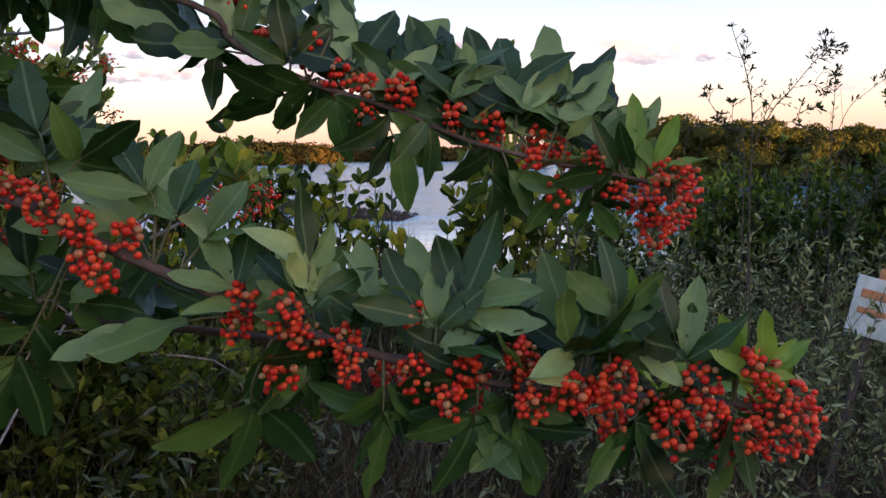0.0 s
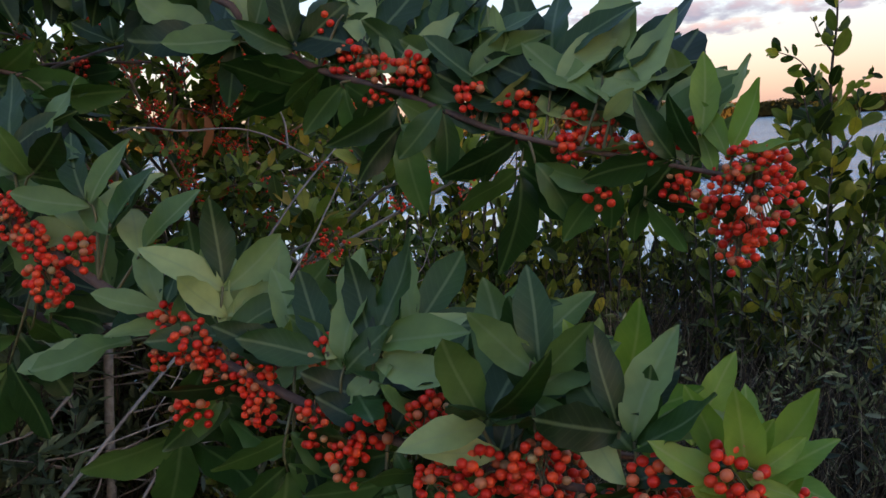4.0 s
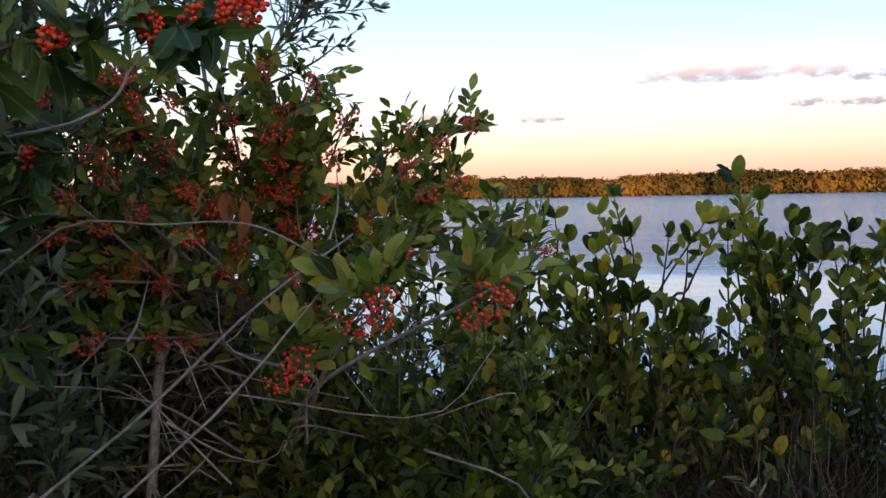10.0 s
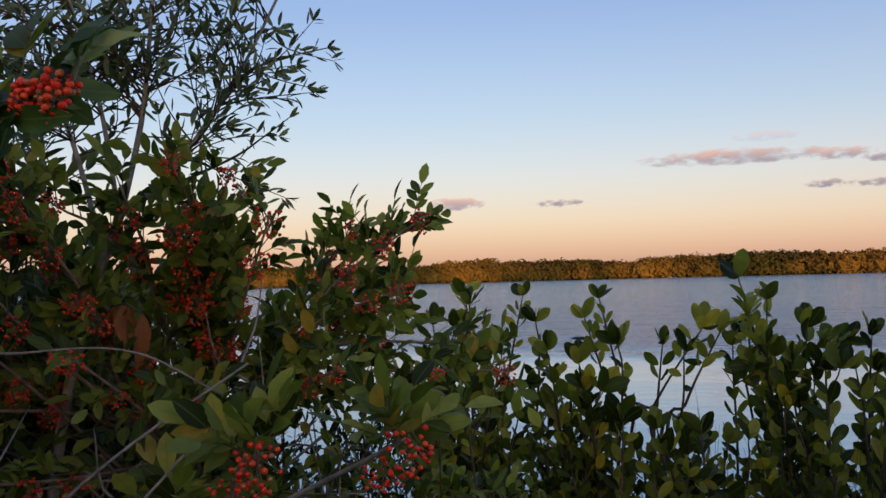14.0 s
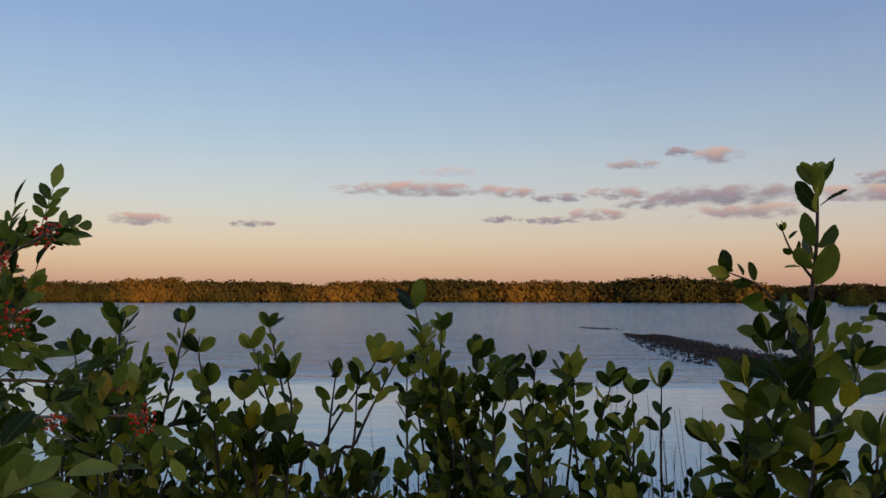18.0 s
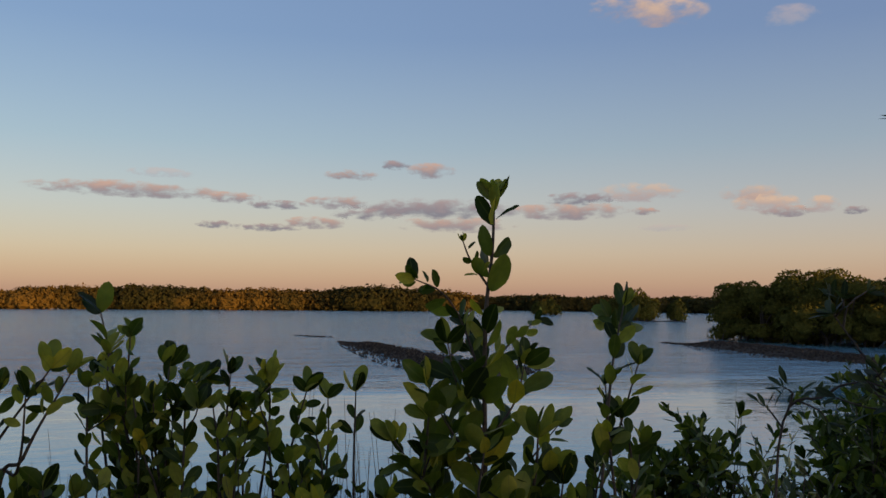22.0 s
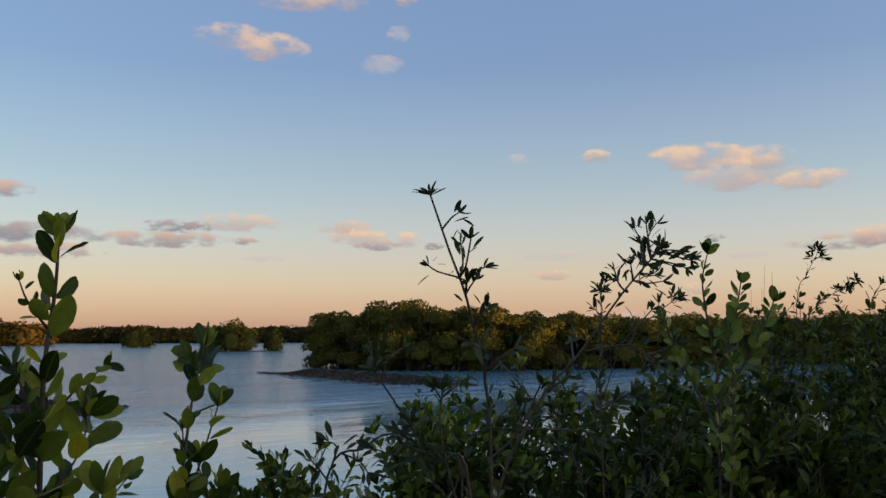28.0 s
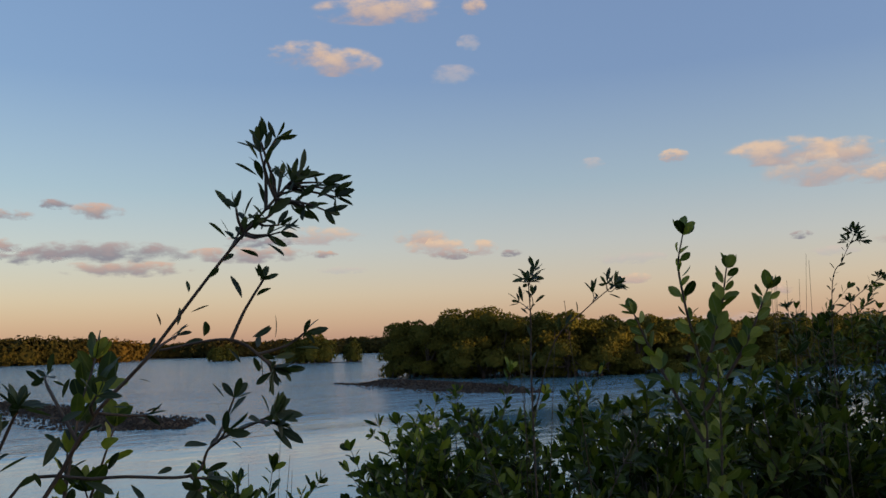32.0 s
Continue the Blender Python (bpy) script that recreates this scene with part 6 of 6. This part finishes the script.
twiggy("thin upright stems rising above the bushes", ((3.45, 2.15, 0.5), [
    ([(3.45, 2.15, 0.45), (3.44, 2.15, 1.6), (3.43, 2.13, 2.2), (3.44, 2.09, 2.32), (3.47, 2.06, 2.40)], 0.86, 0.004, ((0.9, 3), (0.97, 3))),
    ([(3.43, 2.13, 2.15), (3.53, 2.06, 2.24), (3.62, 2.0, 2.30)], 0.4, 0.0025, ((0.6, 2), (0.85, 3))),
    ([(3.46, 2.15, 1.6), (3.36, 2.2, 2.0), (3.33, 2.22, 2.18)], 0.4, 0.0025, ((0.6, 3), (0.85, 3))),
    ]), 0.8, 504)

def pale_sprig():
    rng = np.random.default_rng(511)
    p = Plant("mangrove_sapling", "mangrove sapling with pale silvery-green leaves above the bushes", "shrub", (2.34, 1.82, 0.5), "mangrove shrubs at the water's edge")
    for pts, s0, size in (([(2.34, 1.82, 0.45), (2.33, 1.82, 1.5), (2.33, 1.81, 1.98), (2.29, 1.81, 2.16), (2.262, 1.80, 2.24), (2.262, 1.785, 2.30)], 0.72, 0.62), ([(2.32, 1.81, 2.0), (2.34, 1.77, 2.14), (2.345, 1.75, 2.235)], 0.3, 0.6),
                      ([(2.32, 1.81, 1.95), (2.37, 1.74, 2.08), (2.40, 1.70, 2.19)], 0.3, 0.6), ([(2.32, 1.81, 1.9), (2.26, 1.86, 2.05), (2.22, 1.88, 2.15)], 0.35, 0.55), ([(2.34, 1.82, 1.5), (2.33, 1.78, 1.85), (2.31, 1.76, 2.05)], 0.5, 0.5)):
        line = p.stem("stem", pts, 0.004, 0.0014, M_TWIG, 24, 6)
        leafy(p, line, PALEL + PALEL + MANG[:1], rng, s0, 0.018, size * 1.0, (26, 64), True, 5, face=(-0.6, -0.6, 0.3))
    p.done(300)
pale_sprig()

# ---------------------------------------------------------------- dense bushes on the bank
def bush(at, top, wide, deep, seed, label, stems=34, size=0.8, singles=110, kinds=SHRL, ragged=0.10):
    """A bush of many thin stems that fan out to a ragged dome, leafy in their upper half."""
    rng = np.random.default_rng(seed)
    z0 = float(ground_z(np.array(at[0]), np.array(at[1])))
    p = Plant("leafy_bush", label, "bush", (at[0], at[1], z0), "bushes on the bank")
    for n in range(stems):
        a, r = rng.uniform(0, 2 * math.pi), math.sqrt(rng.random())
        x, y = at[0] + math.cos(a) * r * wide, at[1] + math.sin(a) * r * deep
        z = top - (top - z0) * 0.33 * r * r + rng.uniform(-2.2, 0.4) * ragged
        foot = np.array((at[0] + 0.25 * (x - at[0]), at[1] + 0.25 * (y - at[1]), z0 - 0.05))
        tip = np.array((x, y, z))
        mid = np.array((foot[0] * 0.4 + x * 0.6, foot[1] * 0.4 + y * 0.6, z0 + (z - z0) * 0.55)) + rng.normal(size=3) * 0.04
        line = smooth_line([foot, mid, tip], 12)
        p.twig(line, 0.006, 0.0016, M_TWIG, 4)
        leafy(p, line, kinds, rng, 0.42, 0.030, size, (35, 75), True, 5)
        for k in range(5):
            u = rng.uniform(0.45, 0.97)
            b, t = along(line, u)
            way = rand_way(rng, t, rng.uniform(30, 70)) + Vector((0, 0, 0.3))
            tw = bowed(b, np.array(b) + np.array(way) * rng.uniform(0.10, 0.24), 0.1, rng, 6)
            p.twig(tw, 0.002, 0.001, M_TWIG, 3)
            # upper twigs get the lighter copy, so the dome's top looks lit
            leafy(p, tw, SHTL if kinds is SHRL and u > 0.80 else kinds, rng, 0.25, 0.024, size, (30, 70), True, 4)
    p.leaves.sort(key=lambda k: (k[1].translation + Vector(p.at) - Vector((0.6, 0.7, 2.1))).length)
    p.done(singles)

bush((1.78, 2.90), 1.74, 0.34, 0.25, 601, "low leafy bush of small bright green leaves at the water", 50, 1.05, 110, BRGL)
bush((2.30, 2.74), 1.88, 0.23, 0.24, 602, "leafy bush of small oval green leaves", 44, 1.0, 110, BRGL)
bush((2.50, 2.75), 1.90, 0.32, 0.3, 603, "leafy bush of small oval green leaves", 44, 1.0, 110, BRGL)
bush((2.75, 3.20), 1.90, 0.32, 0.3, 604, "leafy bush leaning over the water", 39, 0.8, 110, BRGL)
bush((3.15, 2.85), 1.93, 0.36, 0.3, 605, "dense green bush on the bank", 44, 1.05, 110, BRGL)
bush((3.65, 2.75), 1.96, 0.40, 0.35, 606, "dense dark green bush on the bank", 46, 1.1)
bush((2.62, 2.15), 1.92, 0.30, 0.26, 607, "dense green bush with upright shoots", 44, 1.15)
bush((3.05, 2.05), 2.02, 0.34, 0.3, 608, "dense green bush with upright shoots", 44, 1.15)
bush((4.30, 2.55), 2.22, 0.5, 0.4, 609, "tall dark bush rising to the skyline", 52, 0.95)
bush((3.85, 1.85), 2.15, 0.45, 0.35, 610, "tall dark bush rising to the skyline", 49, 0.95)
bush((5.20, 2.60), 2.22, 0.6, 0.45, 611, "tall dark bush rising to the skyline", 52, 1.1, 60)
bush((4.90, 1.70), 2.20, 0.55, 0.45, 612, "tall dark bush rising to the skyline", 52, 1.1, 60)
bush((6.3, 2.2), 2.25, 0.7, 0.6, 613, "tall dark bush rising to the skyline", 54, 1.2, 30)
bush((2.15, 2.25), 1.62, 0.30, 0.25, 614, "low bush with small grey-green leaves", 26, 0.7, 110, BRGL)
bush((1.55, 2.55), 1.45, 0.25, 0.2, 615, "low bush with small grey-green leaves", 22, 0.7, 110, BRGL)

for n, (x, y, top) in enumerate([(-0.75, 2.7, 1.48), (-0.35, 3.1, 1.53), (0.1, 2.9, 1.45), (0.45, 3.3, 1.43), (0.9, 2.75, 1.41), (1.25, 3, 1.43), (1.65, 2.4, 1.4), (0.35, 2.35, 1.08), (-0.2, 2.2, 1.13), (1.3, 2.1, 0.98), (-1.1, 2.2, 1.6), (-1.3, 2.9, 1.8), (-1.7, 2.5, 2), (-1.25, 2.35, 2.02), (-0.92, 2.25, 1.95), (-0.58, 2.4, 1.9), (-1.7, 2.8, 2.2), (-0.95, 1.5, 1.2), (-0.52, 1.48, 1.15), (-0.22, 1.85, 1.3), (-1.3, 1.6, 2.1), (-1.6, 2, 2.2), (-0.7, 1.95, 1.53), (-0.3, 2.75, 1.65), (0, 2.7, 1.63), (0.3, 2.75, 1.61), (0.55, 2.95, 1.65), (0.75, 2.9, 1.63), (0.95, 2.5, 1.33), (1.2, 2.55, 1.28), (-0.12, 1.95, 1.56), (-0.3, 2.1, 1.62), (0.05, 2.15, 1.58), (-0.45, 1.8, 1.55), (-0.15, 2.3, 1.66)]):
    bush((x, y), top, 0.32, 0.26, 640 + n, "low tangled scrub of small dull green leaves", 22, 0.75, 20)

for n, (x, y, top) in enumerate([(-0.30, 1.74, 1.84), (-0.15, 1.80, 1.80), (-0.42, 1.70, 1.80)]):
    bush((x, y), top, 0.17, 0.13, 690 + n, "scrubby bush of small green leaves under the pepper bush", 22, 0.85, 40, BRGL)

for n, (x, y, top) in enumerate([(-0.46, 1.92, 1.99), (-0.30, 1.96, 1.92), (-0.16, 1.98, 1.86)]):
    bush((x, y), top, 0.17, 0.12, 696 + n, "leafy olive-green bush filling the foot of the pepper bush", 16, 0.62, 40, PEPB)

bush((-1.18, 1.62), 2.95, 0.42, 0.28, 671, "tall bush of narrow grey-green leaves behind the pale-barked tree", 80, 1.5, 30, BUTL)
bush((-1.02, 1.36), 2.36, 0.26, 0.22, 673, "bush of narrow grey-green leaves beside the pale-barked tree", 46, 1.5, 30, BUTL)
bush((-1.0, 1.88), 2.16, 0.34, 0.24, 674, "dark tangled bush of narrow grey-green leaves", 56, 1.5, 30, BUTL)
bush((-1.15, 2.15), 2.2, 0.34, 0.28, 672, "tall bush of narrow grey-green leaves behind the pale-barked tree", 36, 0.8, 30, PEPB)

# ---------------------------------------------------------------- undergrowth
def undergrowth():
    rng = np.random.default_rng(701)
    def strands(n, xr, yr, tall, width, lean, rough):
        """Thin bent blades, as one mesh."""
        x, y = rng.uniform(*xr, n), rng.uniform(*yr, n)
        h = rng.uniform(*tall, n)
        z = ground_z(x, y)
        a = rng.uniform(0, 6.283, n)
        b = rng.uniform(0, 6.283, n)
        out = np.stack([np.cos(a), np.sin(a), 0 * a], 1)
        kink = np.stack([np.cos(b), np.sin(b), 0 * b], 1)
        side = np.stack([-np.sin(a + rough), np.cos(a + rough), 0 * a], 1)
        foot = np.stack([x, y, z - 0.03], 1)
        ln = (rng.uniform(*lean, n) * h)[:, None]
        rows = []
        for u in (0, 0.3, 0.6, 0.85, 1.0):
            c = foot + out * ln * u ** 2 + kink * (0.11 * h[:, None]) * math.sin(u * 5) + np.array((0, 0, 1)) * (h[:, None] * (u - 0.25 * u * u * np.minimum(ln, 0.8)))
            w = width * rng.uniform(0.6, 1.3, (n, 1)) * (1 - 0.85 * u)
            rows += [c - side * w, c + side * w]
        v = np.stack(rows, 1)
        f = np.array([(2 * i, 2 * i + 1, 2 * i + 3, 2 * i + 2) for i in range(4)])
        ff = (f[None] + (np.arange(n) * 10)[:, None, None]).reshape(-1, 4)
        return v.reshape(-1, 3), ff
    def stuff(name, label, category, bits, mat):
        at, vs, fs = 0, [], []
        for v, f in bits:
            vs.append(v)
            fs.append(f + at)
            at += len(v)
        tagged(new(name, mesh_of(name, np.concatenate(vs), np.concatenate(fs), mat)), label, category, kind="stuff")
    stuff("dry_grass", "tangled dry brown grass covering the bank", "grass", [strands(5200, (-2.2, 4.5), (1.15, 3.6), (0.25, 0.75), 0.0016, (0.2, 0.9), 0.5), strands(2600, (-1.5, 4.0), (1.3, 3.4), (0.5, 1.05), 0.0014, (0.1, 0.5), 0.3),
                                                                           strands(5200, (-0.9, 2.2), (1.5, 3.2), (0.6, 1.15), 0.0017, (0.1, 0.75), 0.3), strands(1800, (-1.4, 0.9), (0.75, 1.6), (0.12, 0.6), 0.0016, (0.2, 1.0), 0.5), strands(4200, (-1.0, 1.6), (1.7, 2.9), (0.7, 1.12), 0.0019, (0.1, 0.7), 0.3), strands(1300, (-1.2, 1.6), (1.3, 2.6), (0.4, 1.0), 0.0026, (0.5, 1.1), 0.4), strands(1500, (1.0, 2.3), (1.6, 2.6), (0.7, 1.2), 0.0016, (0.05, 0.4), 0.3)], M_DRY)
    stuff("dead_stems", "thicket of thin dead herb stems", "stems", [strands(4200, (-1.6, 4.2), (1.3, 3.4), (0.6, 1.2), 0.0021, (0.1, 0.8), 0.2), strands(5200, (-1.2, 1.4), (2.5, 3.5), (0.85, 1.3), 0.003, (0.05, 0.45), 0.2)], M_REED)
    # grey-green scrub of thin upright stems with small leaves, waist high beside the path
    n = 480
    x, y = rng.uniform(0.75, 2.2, n), rng.uniform(1.15, 2.5, n)
    keep = (x - 0.44) ** 2 + (y - 0.76) ** 2 > 0.55
    bits, poses = [], []
    for px, py in zip(x[keep], y[keep]):
        z0 = float(ground_z(np.array(px), np.array(py)))
        top = rng.uniform(1.25, 1.68) - 0.10 * max(0.0, 1.3 - px) + 0.15 * max(0.0, min(py - 1.4, 0.9))
        line = smooth_line([(px, py, z0 - 0.05), (px + rng.normal() * 0.11, py + rng.normal() * 0.11, z0 + (top - z0) * 0.55), (px + rng.normal() * 0.19, py + rng.normal() * 0.16, top)], 9)
        v, f = tube_data(line, 0.0026, 0.0009, 3)
        bits.append((v, np.array([q for q in f if len(q) == 4])))
        for k in range(36):
            at, t = along(line, rng.uniform(0.60, 1.0))
            way = rand_way(rng, t, rng.uniform(30, 80))
            poses.append(basis(way, rng.normal(size=3) + np.array((0, -0.3, 0.8)), at, rng.uniform(0.45, 0.85)))
    stuff("scrub_stems", "thin dark stems of waist-high scrub beside the path", "stems", [(v, f[:, :4]) for v, f in bits if len(f)], M_TWIG)
    v, f, uv = spread(poses, BUTL[1]["data"])
    tagged(new("scrub_leaves", mesh_of("scrub_leaves", v, f, M_SCRUB, uv)), "small grey-green leaves of the waist-high scrub", "herbs", kind="stuff")
    # small-leaved herbs among the grass
    n = 2600
    x, y = rng.uniform(-1.8, 4.2, n), rng.uniform(1.2, 3.4, n)
    z = ground_z(x, y) + rng.uniform(0.12, 0.9, n)
    poses = []
    for k in range(n):
        for q in range(7):
            way = rand_way(rng, (0, 0, 1), rng.uniform(20, 100))
            poses.append(basis(way, rng.normal(size=3) + np.array((0, 0, 1.0)), (x[k] + rng.normal() * 0.012, y[k] + rng.normal() * 0.012, z[k] + q * 0.014), rng.uniform(0.5, 0.95)))
    v, f, uv = spread(poses, BUTL[0]["data"])
    tagged(new("herbs", mesh_of("herbs", v, f, M_HERB, uv)), "grey-green small-leaved herbs among the dry grass", "herbs", kind="stuff")
undergrowth()

def rush(at, top, lean, seed):
    rng = np.random.default_rng(seed)
    z0 = float(ground_z(np.array(at[0]), np.array(at[1])))
    p = Plant("needle_rush", "thin dark rush stalks standing in the shallows", "rush", (at[0], at[1], z0), "rushes")
    for k in range(4):
        x, y = at[0] + rng.normal() * 0.05, at[1] + rng.normal() * 0.05
        h = top - rng.uniform(0, 0.16)
        p.stem("stalk", [(x, y, z0 - 0.1), (x + lean * 0.4, y, z0 + (h - z0) * 0.6), (x + lean + rng.normal() * 0.03, y + rng.normal() * 0.03, h)], 0.0024, 0.0006, M_REED, 8, 4)
    p.done(0)
for n, row in enumerate([(0.95, 3.05, 1.89, -0.03), (1.02, 3.08, 1.84, -0.04), (0.90, 3.1, 1.78, -0.06), (0.73, 3.06, 1.95, 0.0), (0.14, 3.42, 1.74, -0.06), (1.96, 3.02, 1.90, 0.02), (1.1, 3.2, 1.75, -0.03), (0.85, 3.3, 1.7, 0.02), (4.0, 2.6, 2.45, 0.01), (3.75, 2.45, 2.45, -0.02), (2.2, 2.1, 2.2, -0.05)]):
    rush(row[:2], row[2], row[3], 720 + n)

def stake_sign():
    root = tagged(new("stake_sign"), "small faded white sign with orange bars on a stake", "sign")
    root.matrix_world = Matrix.Translation((1.545, 1.37, 1.585)) @ pose(0, 0, 0, -14, 16, -38)
    def slab(name, x0, x1, y0, y1, z0, z1, mat, label=""):
        bm = bmesh.new()
        bmesh.ops.create_cube(bm, size=1.0)
        for v in bm.verts:
            v.co = Vector(((x0 + x1) / 2 + v.co.x * (x1 - x0), (y0 + y1) / 2 + v.co.y * (y1 - y0), (z0 + z1) / 2 + v.co.z * (z1 - z0)))
        bmesh.ops.bevel(bm, geom=bm.edges[:], offset=0.0015, segments=1, affect='EDGES')
        me = bpy.data.meshes.new(name)
        bm.to_mesh(me)
        bm.free()
        me.materials.append(mat)
        return part(name, me, root, label)
    white, nt, out = shader("faded_white_board")
    n = noise_of(nt, 30.0, 4.0)
    surface(nt, out, ramp_of(nt, n, [(0.35, (0.45, 0.50, 0.42)), (0.7, (0.72, 0.74, 0.68))]), 0.6)
    orange, nt, out = shader("faded_orange_print")
    n = noise_of(nt, 60.0, 3.0)
    surface(nt, out, ramp_of(nt, n, [(0.35, (0.40, 0.16, 0.06)), (0.7, (0.62, 0.26, 0.10))]), 0.7)
    slab("board", -0.06, 0.06, -0.004, 0.004, -0.075, 0.075, white, "faded white board")
    slab("print_bar", -0.045, 0.045, -0.0065, -0.0045, 0.02, 0.042, orange, "faded orange bar of print")
    slab("print_bar", -0.045, 0.025, -0.0065, -0.0045, -0.02, -0.005, orange, "faded orange bar of print")
    slab("stake", -0.009, 0.009, 0.005, 0.017, 0.0, 0.105, orange, "weathered orange stake top")
    slab("stake_foot", -0.009, 0.009, 0.0055, 0.0165, -1.2, -0.001, M_TWIG)
stake_sign()
